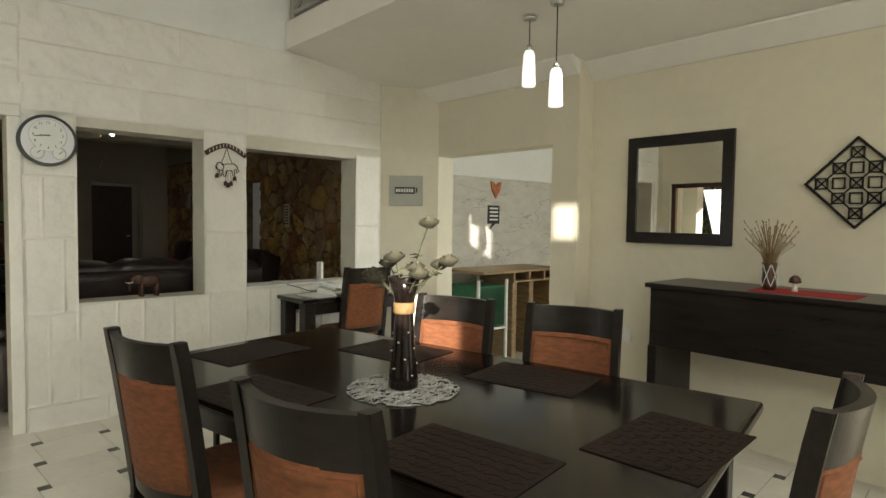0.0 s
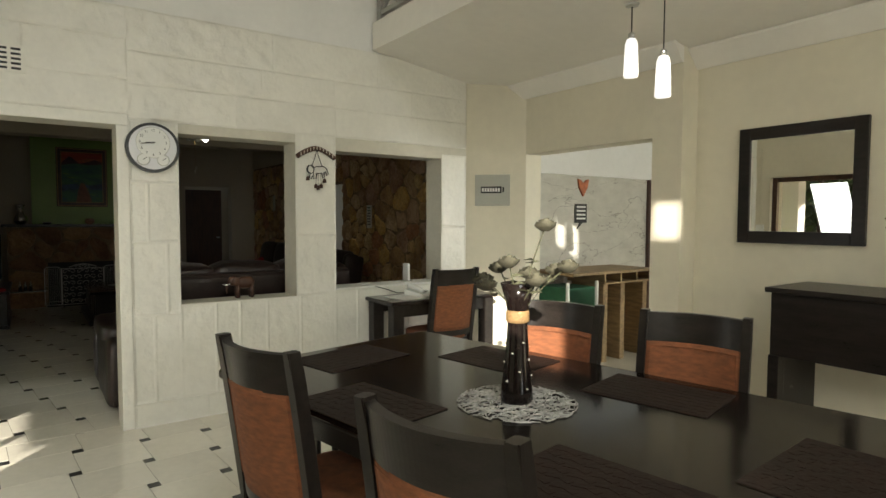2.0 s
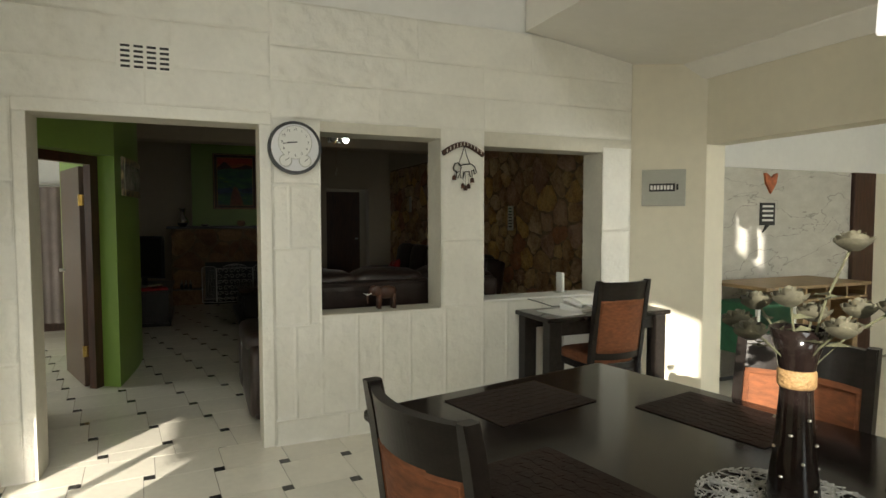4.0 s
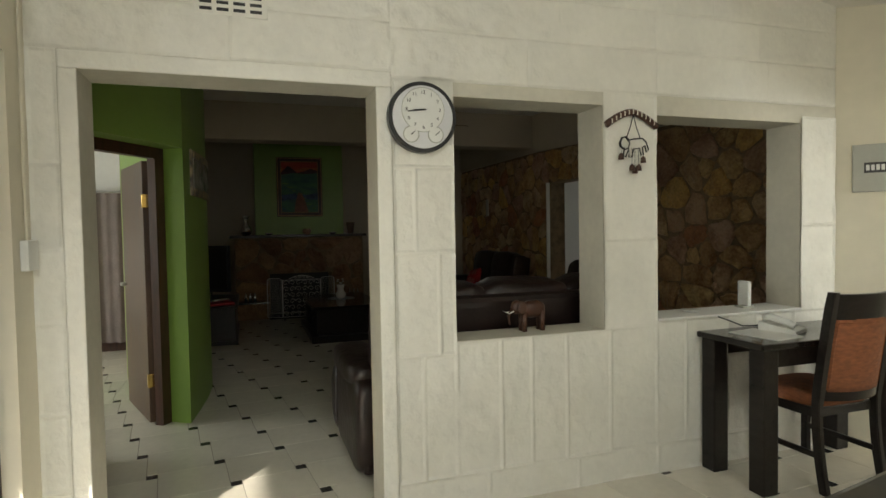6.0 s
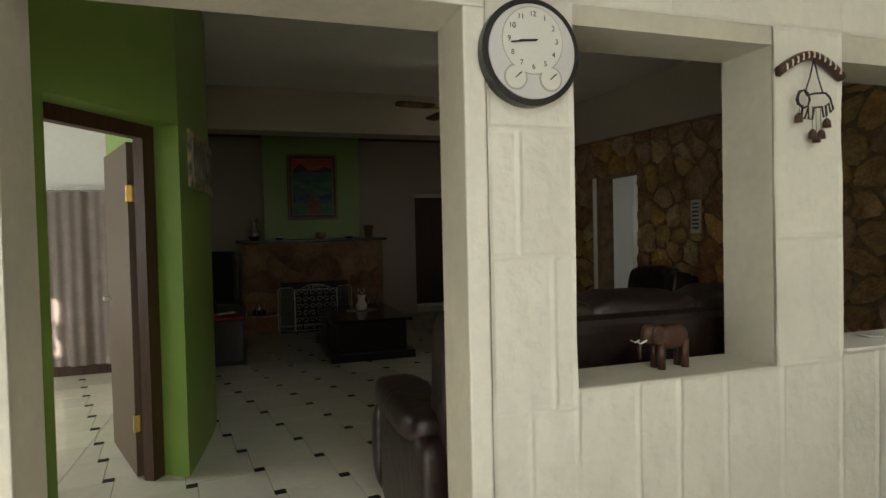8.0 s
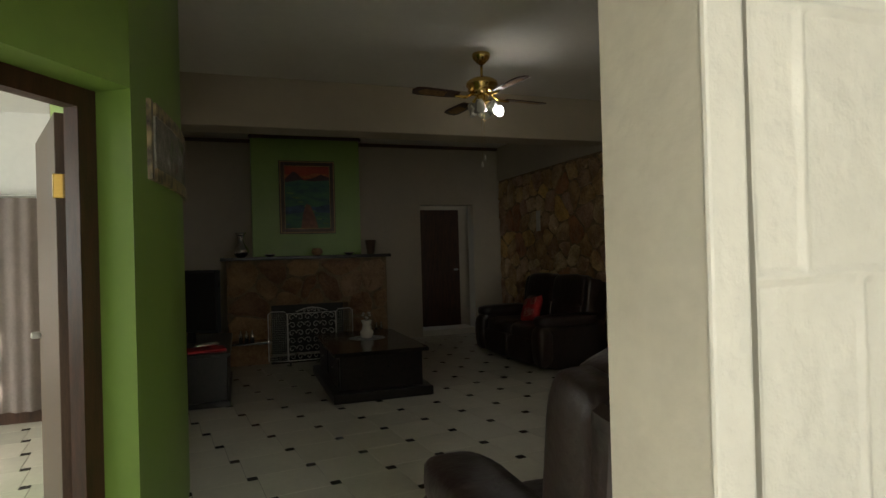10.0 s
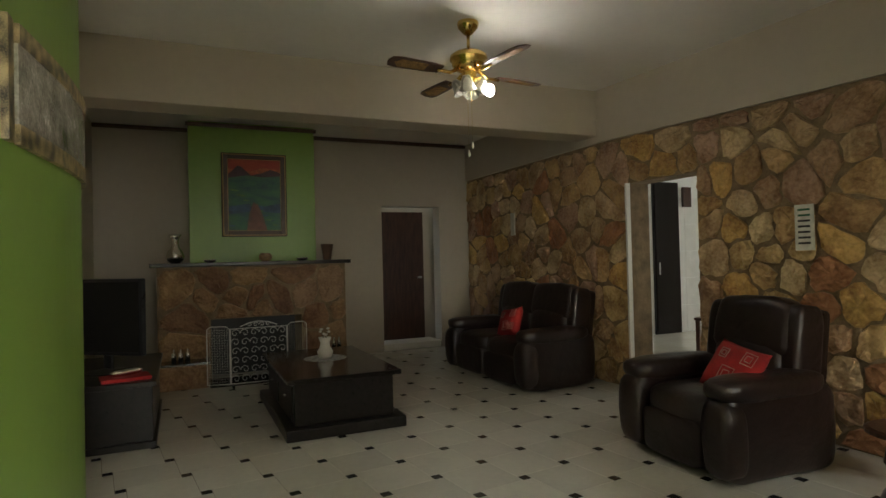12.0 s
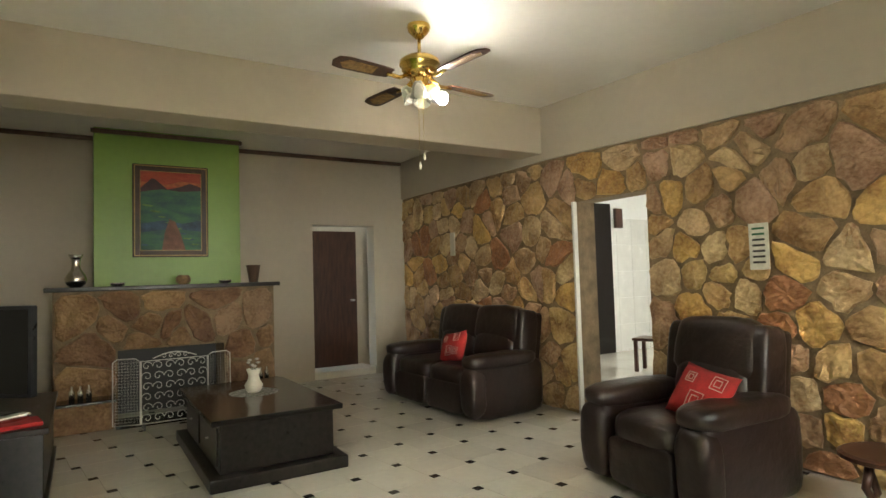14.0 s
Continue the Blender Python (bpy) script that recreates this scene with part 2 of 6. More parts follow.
def box(lo, hi, bev=0.0, seg=2, bm=None, m=None):
    own = bmesh.new()
    bmesh.ops.create_cube(own, size=1)
    s = Vector(hi) - Vector(lo)
    c = (Vector(hi) + Vector(lo)) / 2
    bmesh.ops.transform(own, matrix=Matrix.Translation(c) @ Matrix.Diagonal((*s, 1)), verts=own.verts)
    if bev:
        bmesh.ops.bevel(own, geom=own.edges[:], offset=min(bev, min(s) * 0.45), segments=seg, affect="EDGES", profile=0.6)
    if m is not None:
        bmesh.ops.transform(own, matrix=m, verts=own.verts)
    if bm is None:
        return own
    return join(bm, own)


def join(bm, other):
    me = bpy.data.meshes.new("tmp")
    other.to_mesh(me)
    other.free()
    bm.from_mesh(me)
    bpy.data.meshes.remove(me)
    return bm


def lathe(profile, n=24, bm=None, at=(0, 0, 0)):
    bm = bm or bmesh.new()
    rings = []
    for r, z in profile:
        rings.append([bm.verts.new((at[0] + r * math.cos(2 * math.pi * i / n), at[1] + r * math.sin(2 * math.pi * i / n), at[2] + z)) for i in range(n)])
    for a, b in zip(rings, rings[1:]):
        for i in range(n):
            bm.faces.new((a[i], a[(i + 1) % n], b[(i + 1) % n], b[i]))
    for ring, flip in ((rings[0], True), (rings[-1], False)):
        try:
            bm.faces.new(ring[::-1] if flip else ring)
        except ValueError:
            pass
    return bm


def tube(points, r, n=6, bm=None, r2=None):
    bm = bm or bmesh.new()
    pts = [Vector(p) for p in points]
    rings = []
    for i, p in enumerate(pts):
        d = (pts[min(i + 1, len(pts) - 1)] - pts[max(i - 1, 0)]).normalized()
        up = Vector((0, 0, 1)) if abs(d.z) < 0.9 else Vector((1, 0, 0))
        a = d.cross(up).normalized()
        b = d.cross(a).normalized()
        rr = r if r2 is None else r + (r2 - r) * i / (len(pts) - 1)
        rings.append([bm.verts.new(p + rr * (math.cos(2 * math.pi * k / n) * a + math.sin(2 * math.pi * k / n) * b)) for k in range(n)])
    for p, q in zip(rings, rings[1:]):
        for k in range(n):
            bm.faces.new((p[k], p[(k + 1) % n], q[(k + 1) % n], q[k]))
    bm.faces.new(rings[0][::-1])
    bm.faces.new(rings[-1])
    return bm


def cushion(c, s, e=0.45, n=22, k=12, m=None, bm=None, crease=0.0):
    """A rounded pad: a super-ellipsoid of half sizes s about c."""
    own = bmesh.new()

    def sg(v, p):
        return math.copysign(abs(v) ** p, v)
    rows = []
    for j in range(k + 1):
        b = -math.pi / 2 + math.pi * j / k
        row = []
        for i in range(n):
            a = 2 * math.pi * i / n
            p = Vector((sg(math.cos(b), e) * sg(math.cos(a), e) * s[0], sg(math.cos(b), e) * sg(math.sin(a), e) * s[1], sg(math.sin(b), e) * s[2]))
            if crease:
                p += p.normalized() * crease * (noise.noise(p * 7 + Vector(c) * 3) - 0.1)
            row.append(own.verts.new(p + Vector(c)))
        rows.append(row)
    for p, q in zip(rows, rows[1:]):
        for i in range(n):
            own.faces.new((p[i], p[(i + 1) % n], q[(i + 1) % n], q[i]))
    bmesh.ops.remove_doubles(own, verts=own.verts, dist=1e-5)
    if m is not None:
        bmesh.ops.transform(own, matrix=m, verts=own.verts)
    return own if bm is None else join(bm, own)


def prism(poly, h0, h1, bm=None, axis="z"):
    """A flat outline, extruded from h0 to h1 along an axis."""
    bm = bm or bmesh.new()

    def at(u, v, h):
        return {"z": (u, v, h), "y": (u, h, v), "x": (h, u, v)}[axis]
    a = [bm.verts.new(at(u, v, h0)) for u, v in poly]
    b = [bm.verts.new(at(u, v, h1)) for u, v in poly]
    n = len(poly)
    fs = [bm.faces.new(a[::-1]), bm.faces.new(b)]
    for i in range(n):
        fs.append(bm.faces.new((a[i], a[(i + 1) % n], b[(i + 1) % n], b[i])))
    bmesh.ops.recalc_face_normals(bm, faces=fs)
    return bm


def wall_cut(axis, at0, at1, u0, u1, z0, z1, holes):
    """A wall slab with rectangular holes (u0, u1, z0, z1), made of butted solids in one mesh with no inner seams on its faces."""
    us = sorted({u0, u1, *[h[0] for h in holes], *[h[1] for h in holes]})
    zs = sorted({z0, z1, *[h[2] for h in holes], *[h[3] for h in holes]})
    bm = bmesh.new()

    def filled(i, j):
        if not (0 <= i < len(us) - 1 and 0 <= j < len(zs) - 1):
            return False
        u, z = (us[i] + us[i + 1]) / 2, (zs[j] + zs[j + 1]) / 2
        return not any(h[0] < u < h[1] and h[2] < z < h[3] for h in holes)
    cache = {}

    def v(i, j, s):
        if (i, j, s) not in cache:
            d = at1 if s else at0
            cache[i, j, s] = bm.verts.new((d, us[i], zs[j]) if axis == "x" else (us[i], d, zs[j]))
        return cache[i, j, s]
    for i in range(len(us) - 1):
        for j in range(len(zs) - 1):
            if not filled(i, j):
                continue
            for s in (0, 1):
                bm.faces.new((v(i, j, s), v(i + 1, j, s), v(i + 1, j + 1, s), v(i, j + 1, s)))
            for di, dj, p, q in ((-1, 0, (i, j), (i, j + 1)), (1, 0, (i + 1, j), (i + 1, j + 1)), (0, -1, (i, j), (i + 1, j)), (0, 1, (i, j + 1), (i + 1, j + 1))):
                if not filled(i + di, j + dj):
                    bm.faces.new((v(*p, 0), v(*q, 0), v(*q, 1), v(*p, 1)))
    bmesh.ops.recalc_face_normals(bm, faces=bm.faces[:])
    return bm


def clip(poly, nx, ny, d):
    """The part of a convex outline where nx * x + ny * y <= d."""
    out = []
    for i, p in enumerate(poly):
        q = poly[(i + 1) % len(poly)]
        a, b = nx * p[0] + ny * p[1] - d, nx * q[0] + ny * q[1] - d
        if a <= 0:
            out.append(p)
        if a * b < 0:
            t = a / (a - b)
            out.append((p[0] + t * (q[0] - p[0]), p[1] + t * (q[1] - p[1])))
    return out


def text(name, words, size, m, material, parent, depth=0.001):
    cu = bpy.data.curves.new(name, "FONT")
    cu.body, cu.size, cu.align_x, cu.align_y, cu.extrude = words, size, "CENTER", "CENTER", depth
    tmp = bpy.data.objects.new("tmp", cu)
    me = bpy.data.meshes.new_from_object(tmp)
    bpy.data.objects.remove(tmp)
    me.materials.clear()
    me.materials.append(material)
    ob = new(name, me)
    ob.parent = parent
    ob.matrix_local = m
    return ob


# ---- structure ----
XW, XI = -4.72, -4.97          # dining and living faces of the wall between the rooms
YD, YM = 4.38, 4.57            # kitchen-door wall and mirror wall
YS = 4.56                      # face behind the field stones
XF = -13.15                    # fireplace wall
DOORWAY, WIN1, WIN2 = (-0.27, 0.985, 0, 2.125), (1.375, 2.25, 0.86, 2.1), (2.6, 3.69, 0.885, 2.06)
STONEDOOR = (-9.52, -8.67, 0, 2.07)


def structure(name, bm, material, label, category):
    return solid(name, bm, material, label, category, "structure")


wall_west = structure("wall_divider", wall_cut("x", XI, XW, -1.3, YD + 0.2, 0, 2.93, [DOORWAY, WIN1, WIN2]), JAMB,
                      "white painted block wall with a doorway and two openings", "wall")
structure("wall_upper", wall_cut("x", XI, XW - 0.02, -1.5, 8.0, 2.932, 5.2, []), WHITE, "plain white upper wall above the block wall", "wall")
structure("wall_kitchen", wall_cut("y", YD, YD + 0.2, XW, -2.65, 0, 2.97, [(-4.29, -2.9, 0, 2.11)]), CREAM, "cream plaster wall with an open kitchen doorway", "wall")
structure("wall_mirror", wall_cut("y", YM, YM + 0.2, -2.65, 4.7, 0, 2.97, []), CREAM, "cream plaster dining wall", "wall")
structure("wall_garden", wall_cut("y", -0.65, -0.45, XW, 4.7, 0, 5.2, [(-4.5, -3.2, 0, 2.12), (2.5, 3.18, 4.26, 4.7), (3.2, 3.68, 3.88, 4.25), (3.15, 3.75, 2.35, 2.75), (1.15, 2.0, 2.3, 3.3)]),
          CREAM, "cream plaster outer wall with a glazed door and added sun openings", "wall")
structure("wall_east", wall_cut("x", 4.5, 4.7, -0.45, 8.0, 0, 5.2, [(1.0, 3.0, 0.9, 2.5)]), CREAM, "cream plaster outer wall with an added unseen window", "wall")
structure("ceiling_low", prism([(2.96, 2.95), (4.6, 2.715), (4.8, 2.715), (4.8, 3.18), (2.96, 3.18)], XW, 4.5, axis="x"), CEIL, "sloping cream ceiling under the gallery", "ceiling")
# the roof opening is unseen, added to hold a fill lamp
structure("ceiling_high", join(join(box((XI, -0.65, 5.2), (0.2, 8.2, 5.35)), box((3.0, -0.65, 5.2), (4.7, 8.2, 5.35))), join(box((0.2, -0.65, 5.2), (3.0, 0.35, 5.35)), box((0.2, 1.85, 5.2), (3.0, 8.2, 5.35)))), CEIL, "plain high ceiling over the dining room with an added roof opening", "ceiling")
structure("wall_gallery", wall_cut("y", 7.9, 8.1, XI, 4.7, 0, 5.2, [(0.4, 2.2, 0.9, 2.2)]), CREAM, "plain outer wall of kitchen and gallery", "wall")
structure("ceiling_kitchen", box((XW, 4.8, 2.6), (4.5, 7.9, 2.75)), WHITE, "white kitchen ceiling", "ceiling")
structure("trim", prism([(YM, 2.6), (YM, 2.705), (YM - 0.14, 2.735), (YM - 0.14, 2.72), (YM - 0.02, 2.6)], -2.65, 4.5, axis="x"), CEIL, "cream cornice under the sloping ceiling", "cornice")
structure("trim_kitchen", prism([(YD, 2.63), (YD, 2.74), (YD - 0.12, 2.765), (YD - 0.12, 2.75), (YD - 0.02, 2.63)], XW, -2.65, axis="x"), CEIL, "cream cornice above the kitchen doorway", "cornice")

structure("wall_slanted", prism([(XW, 3.99), (-4.292, 4.379), (-4.292, 4.5), (XW, 4.5)], 0, 2.9), CREAM, "cream slanted wall piece beside the kitchen doorway", "wall")

# living room shell
structure("wall_stone", wall_cut("y", YS, YS + 0.25, XF - 0.6, XI, 0, 3.12, [STONEDOOR]), MORTAR, "mortar bed of the field-stone wall", "wall")
structure("wall_plaster_band", prism([(XF, 2.56), (-9.9, 2.56), (XI, 2.4), (XI, 3.12), (XF, 3.12)], YS - 0.035, YS - 0.002, axis="y"), BEIGE, "beige plaster band above the stone wall", "wall")
structure("wall_fireplace", wall_cut("x", XF - 0.25, XF, -0.8, YS, 0, 3.12, [(3.13, 4.06, 0, 2.15)]), BEIGE, "beige plaster wall with a recessed doorway", "wall")
structure("wall_niche", wall_cut("x", XF - 0.6, XF - 0.5, 2.9, YS, 0, 2.4, []), BEIGE, "dim end of the doorway recess", "wall")
structure("wall_left", wall_cut("y", -0.8, -0.55, XF, -8.45, 0, 3.12, []), BEIGE, "beige plaster side wall behind the television", "wall")
structure("ceiling_living", prism([(XF - 0.6, 3.12), (-9.95, 3.12), (XI, 3.0), (XI, 3.3), (XF - 0.6, 3.3)], -1.5, YS + 0.25, axis="y"), CEIL, "pale painted living-room ceiling", "ceiling")
structure("ceiling_beam", box((-10.3, -0.55, 2.63), (-9.95, YS - 0.036, 3.119), 0.01), BEIGE, "beige dropped ceiling beam across the room", "beam")
structure("trim_fireplace", box((XF, -0.55, 3.065), (XF + 0.04, YS - 0.036, 3.119), 0.015), DOORWOOD, "brown cornice along the fireplace wall", "cornice")

# the green wall: a slanted length with a door, then a slow curve
P1, DG = Vector((-6.68, -0.06)), Vector((0.84, -0.54)).normalized()
NG = Vector((-DG.y, DG.x)) * -1   # towards the bedroom
if NG.y > 0:
    NG = -NG


def slanted(s0, s1, z0, z1, n0, n1):
    a, b, c, d = P1 + DG * s0 + NG * n0, P1 + DG * s1 + NG * n0, P1 + DG * s1 + NG * n1, P1 + DG * s0 + NG * n1
    return prism([tuple(a), tuple(b), tuple(c), tuple(d)], z0, z1)


bm = slanted(0, 0.86, 2.07, 3.12, 0, 0.24)
join(bm, slanted(0.86, 2.2, 0, 3.12, 0, 0.24))
structure("wall_green_slanted", bm, GREEN, "lime green painted wall over an open bedroom door", "wall")
curve_pts = [(-6.68, -0.06), (-7.1, -0.01), (-7.5, 0.025), (-7.9, 0.025), (-8.15, -0.03), (-8.32, -0.13), (-8.42, -0.28), (-8.46, -0.55)]


def smooth_path(pts, n=4):
    out = []
    for i in range(len(pts) - 1):
        p0, p1, p2, p3 = [Vector(pts[max(0, min(len(pts) - 1, k))]) for k in (i - 1, i, i + 1, i + 2)]
        for k in range(n):
            t = k / n
            out.append(0.5 * (2 * p1 + (p2 - p0) * t + (2 * p0 - 5 * p1 + 4 * p2 - p3) * t * t + (3 * p1 - p0 - 3 * p2 + p3) * t ** 3))
    return out + [Vector(pts[-1])]


gp = smooth_path(curve_pts)
structure("wall_green_curved", prism([tuple(p) for p in gp] + [(-8.46, -0.8), (-6.81, -0.262)], 0, 3.12), GREEN, "lime green painted curved wall", "wall")

# bedroom behind the green wall and the tiled room behind the stone wall
structure("wall_bedroom_end", wall_cut("x", -10.3, -10.1, -4.0, -0.8, 0, 2.7, []), WHITE, "white bedroom wall", "wall")
structure("wall_bedroom_window", wall_cut("y", -4.2, -4.0, -10.3, -5.75, 0, 2.7, [(-8.6, -6.6, 0.9, 2.2)]), WHITE, "white bedroom wall with a window", "wall")
structure("wall_bedroom_side", wall_cut("x", -5.9, -5.75, -4.0, -0.8, 0, 2.7, []), WHITE, "white bedroom side wall", "wall")
structure("ceiling_bedroom", box((-10.3, -4.2, 2.7), (-5.75, -0.8, 2.8)), WHITE, "white bedroom ceiling", "ceiling")
structure("wall_tiled_far", wall_cut("y", 9.5, 9.7, -12.5, -7.5, 0, 2.9, [(-9.6, -8.4, 1.2, 2.2)]), WALLTILE, "white tiled wall of the back room", "wall")
tiled_side = structure("wall_tiled_side", wall_cut("x", -12.5, -12.4, YS + 0.25, 9.5, 0, 2.9, []), WHITE, "white tiled side wall", "wall")
structure("wall_tiled_right", wall_cut("x", -7.7, -7.6, YS + 0.25, 9.5, 0, 2.9, []), WALLTILE, "white tiled side wall", "wall")
structure("ceiling_back", box((-12.5, YS + 0.25, 2.9), (-7.5, 9.7, 3.0)), WHITE, "white ceiling of the back room", "ceiling")
structure("floor_back", box((-12.5, YS, -0.06), (-7.5, 9.7, -0.004)), TILE, "pale glossy floor of the back room", "floor")
structure("floor_kitchen", box((XW, YD + 0.1, -0.06), (4.5, 8.0, 0.0)), TILE, "pale glossy kitchen floor", "floor")
ground = structure("ground", box((-400, -400, -0.4), (400, 400, -0.12)), EARTH, "dry open ground around the house", "ground")
structure("floor_base", box((XF - 0.6, -4.2, -0.12), (4.7, YS, -0.006)), GROUT, "dark grout under the floor tiles", "floor")

# jamb edges on the stone doorway, threshold step of the far doorway
structure("trim_stone_door", wall_cut("y", YS - 0.05, YS - 0.003, -9.53, -9.505, 0, 2.07, []), WHITE, "white plastered edge of the stone doorway", "door jamb")
structure("step", box((XF - 0.49, 3.135, 0), (XF - 0.02, 4.055, 0.1), 0.01), CREAM, "low painted step in the doorway", "step")

# kitchen back wall
def add_veins(m, scale, colour, width):
    """Thin wandering dark lines through a polished stone."""
    n, l = m.node_tree.nodes, m.node_tree.links
    tc, nz, ab, rg, mx = [n.new("ShaderNode" + k) for k in ("TexCoord", "TexNoise", "Math", "MapRange", "Mix")]
    mp = n.new("ShaderNodeMapping")
    mp.inputs["Rotation"].default_value, mp.inputs["Scale"].default_value = (radians(35), 0, 0), (1, 0.7, 2.2)
    nz.inputs["Scale"].default_value, nz.inputs["Detail"].default_value, nz.inputs["Distortion"].default_value = scale, 5, 0.6
    l.new(tc.outputs["Object"], mp.inputs[0])
    l.new(mp.outputs[0], nz.inputs["Vector"])
    sub = n.new("ShaderNodeMath")
    sub.operation, ab.operation = "SUBTRACT", "ABSOLUTE"
    sub.inputs[1].default_value = 0.5
    l.new(nz.outputs["Fac"], sub.inputs[0])
    l.new(sub.outputs[0], ab.inputs[0])
    rg.inputs[1].default_value, rg.inputs[2].default_value, rg.inputs[3].default_value, rg.inputs[4].default_value = 0, width, 1, 0
    l.new(ab.outputs[0], rg.inputs[0])
    b = n["Principled BSDF"]
    old = b.inputs["Base Color"].links[0].from_socket
    mx.data_type = "RGBA"
    l.new(rg.outputs[0], mx.inputs[0])
    l.new(old, mx.inputs[6])
    mx.inputs[7].default_value = (*colour, 1)
    l.new(mx.outputs[2], b.inputs["Base Color"])


add_veins(MARBLE, 1.3, (0.33, 0.31, 0.28), 0.006)
marble = structure("wall_kitchen_back", box((XW - 0.12, 4.585, 0), (XW - 0.1, 7.0, 2.0)), MARBLE, "grey veined panelled kitchen wall", "wall")
structure("wall_kitchen_white", box((XW - 0.14, 4.585, 2.0), (XW - 0.08, 7.9, 2.6)), WHITE, "white wall band above the veined panels", "wall")
structure("wall_kitchen_end", box((XW - 0.14, 7.35, 0), (XW - 0.08, 7.9, 2.0)), CREAM, "cream kitchen wall by the dark door", "wall")
structure("door_dark", box((XW - 0.13, 7.0, 0), (XW - 0.06, 7.35, 2.0), 0.01), BROWNWOOD, "dark red-brown kitchen door", "door")


# ---- glazed openings ----
def window(name, axis, at, u0, u1, z0, z1, bars, material, label, depth=0.07, w=0.07):
    top = thing(name, (0, 0, 0), 0, label, "window", kind="structure")

    def b(ua, ub, za, zb, d):
        return box((at - d, ua, za), (at + d, ub, zb), 0.006) if axis == "x" else box((ua, at - d, za), (ub, at + d, zb), 0.006)
    for n, args in (("window_frame", (u0, u0 + w, z0, z1)), ("window_frame", (u1 - w, u1, z0, z1)), ("window_frame", (u0 + w, u1 - w, z1 - w, z1)),
                    ("window_frame", (u0 + w, u1 - w, z0, z0 + w))):
        part(n, b(*args, depth / 2), material, top)
    for k in range(1, bars):
        u = u0 + (u1 - u0) * k / bars
        part("mullion", b(u - 0.025, u + 0.025, z0 + w, z1 - w, depth / 2 - 0.005), material, top)
    p = part("pane", b(u0 + w, u1 - w, z0 + w, z1 - w, 0.003), glass, top)
    p.visible_shadow = False
    return top


window("door_1", "y", -0.55, -4.5, -3.2, 0.0, 2.12, 2, BROWNWOOD, "brown wooden glazed garden door")
# next four: unseen windows, added and sized so sun patches land indoors
window("window_1", "y", -0.55, 2.5, 3.18, 4.26, 4.7, 2, BROWNWOOD, "brown framed unseen garden window added to let a sun patch in", w=0.04)
window("window_3", "y", -0.55, 3.15, 3.75, 2.35, 2.75, 1, BROWNWOOD, "small unseen brown framed window added for a sun patch", w=0.03)
window("window_2", "y", -0.55, 1.15, 2.0, 2.3, 3.3, 1, BROWNWOOD, "brown framed unseen garden window added to let a sun patch in", w=0.04)
window("window_8", "y", -0.55, 3.2, 3.68, 3.88, 4.25, 1, BROWNWOOD, "small high unseen brown framed window added for a sun patch", w=0.02)
# east window is unseen, added as the place of a fill lamp
window("window_4", "x", 4.6, 1.0, 3.0, 0.9, 2.5, 3, BROWNWOOD, "added unseen brown framed window")
window("window_5", "y", 8.0, 0.4, 2.2, 0.9, 2.2, 2, BROWNWOOD, "brown framed kitchen window")
window("window_6", "y", -4.1, -8.6, -6.6, 0.9, 2.2, 2, BROWNWOOD, "brown framed bedroom window")
window("window_7", "y", 9.6, -9.6, -8.4, 1.2, 2.2, 2, BROWNWOOD, "brown framed back-room window")

# bedroom door: frame and the leaf that stands open
bd = thing("door_2", (0, 0, 0), 0, "red-brown bedroom door standing open on brass hinges", "door", kind="structure")
part("door_frame", slanted(0.0, 0.09, 0, 2.07, 0.17, 0.238), BROWNWOOD, bd)
part("door_frame", slanted(0.77, 0.86, 0, 2.07, 0.17, 0.238), BROWNWOOD, bd)
part("door_frame", slanted(0.09, 0.77, 1.99, 2.07, 0.17, 0.238), BROWNWOOD, bd)
hinge = P1 + DG * 0.075 + NG * 0.27
LEAFDIR = math.degrees(math.atan2(-0.33, -0.9))
leaf = part("door_leaf", box((0.02, -0.02, 0.01), (0.8, 0.02, 1.98), 0.004), DOORWOOD, bd, "worn pale brown door leaf")
leaf.matrix_local = pose(hinge.x, hinge.y, 0, 0, 0, LEAFDIR)
for z in (0.33, 1.68):
    part("hinge", box((0.0, -0.028, z - 0.05), (0.03, 0.03, z + 0.05), 0.004), BRASS, leaf, "brass hinge")
part("handle", box((0.72, 0.02, 1.0), (0.78, 0.06, 1.03), 0.008), CHROME, leaf, "steel lever handle")

ld = thing("door_3", (XF - 0.47, 3.555, 0.1), 0, "dark brown wooden door in the far recess", "door", kind="structure")
part("door_leaf", box((-0.02, -0.41, 0), (0.02, 0.41, 2.0), 0.005), BROWNWOOD, ld)
part("handle", box((0.02, 0.3, 0.95), (0.07, 0.36, 0.98), 0.006), CHROME, ld)


# ---- block relief on the dividing wall ----
random.seed(5)


def steps(length, pitch):
    n = max(3, int((length - 0.03) / pitch))
    return [0, 0.005, 0.012] + [0.018 + (length - 0.036) * k / n for k in range(n + 1)] + [length - 0.012, length - 0.005, length]


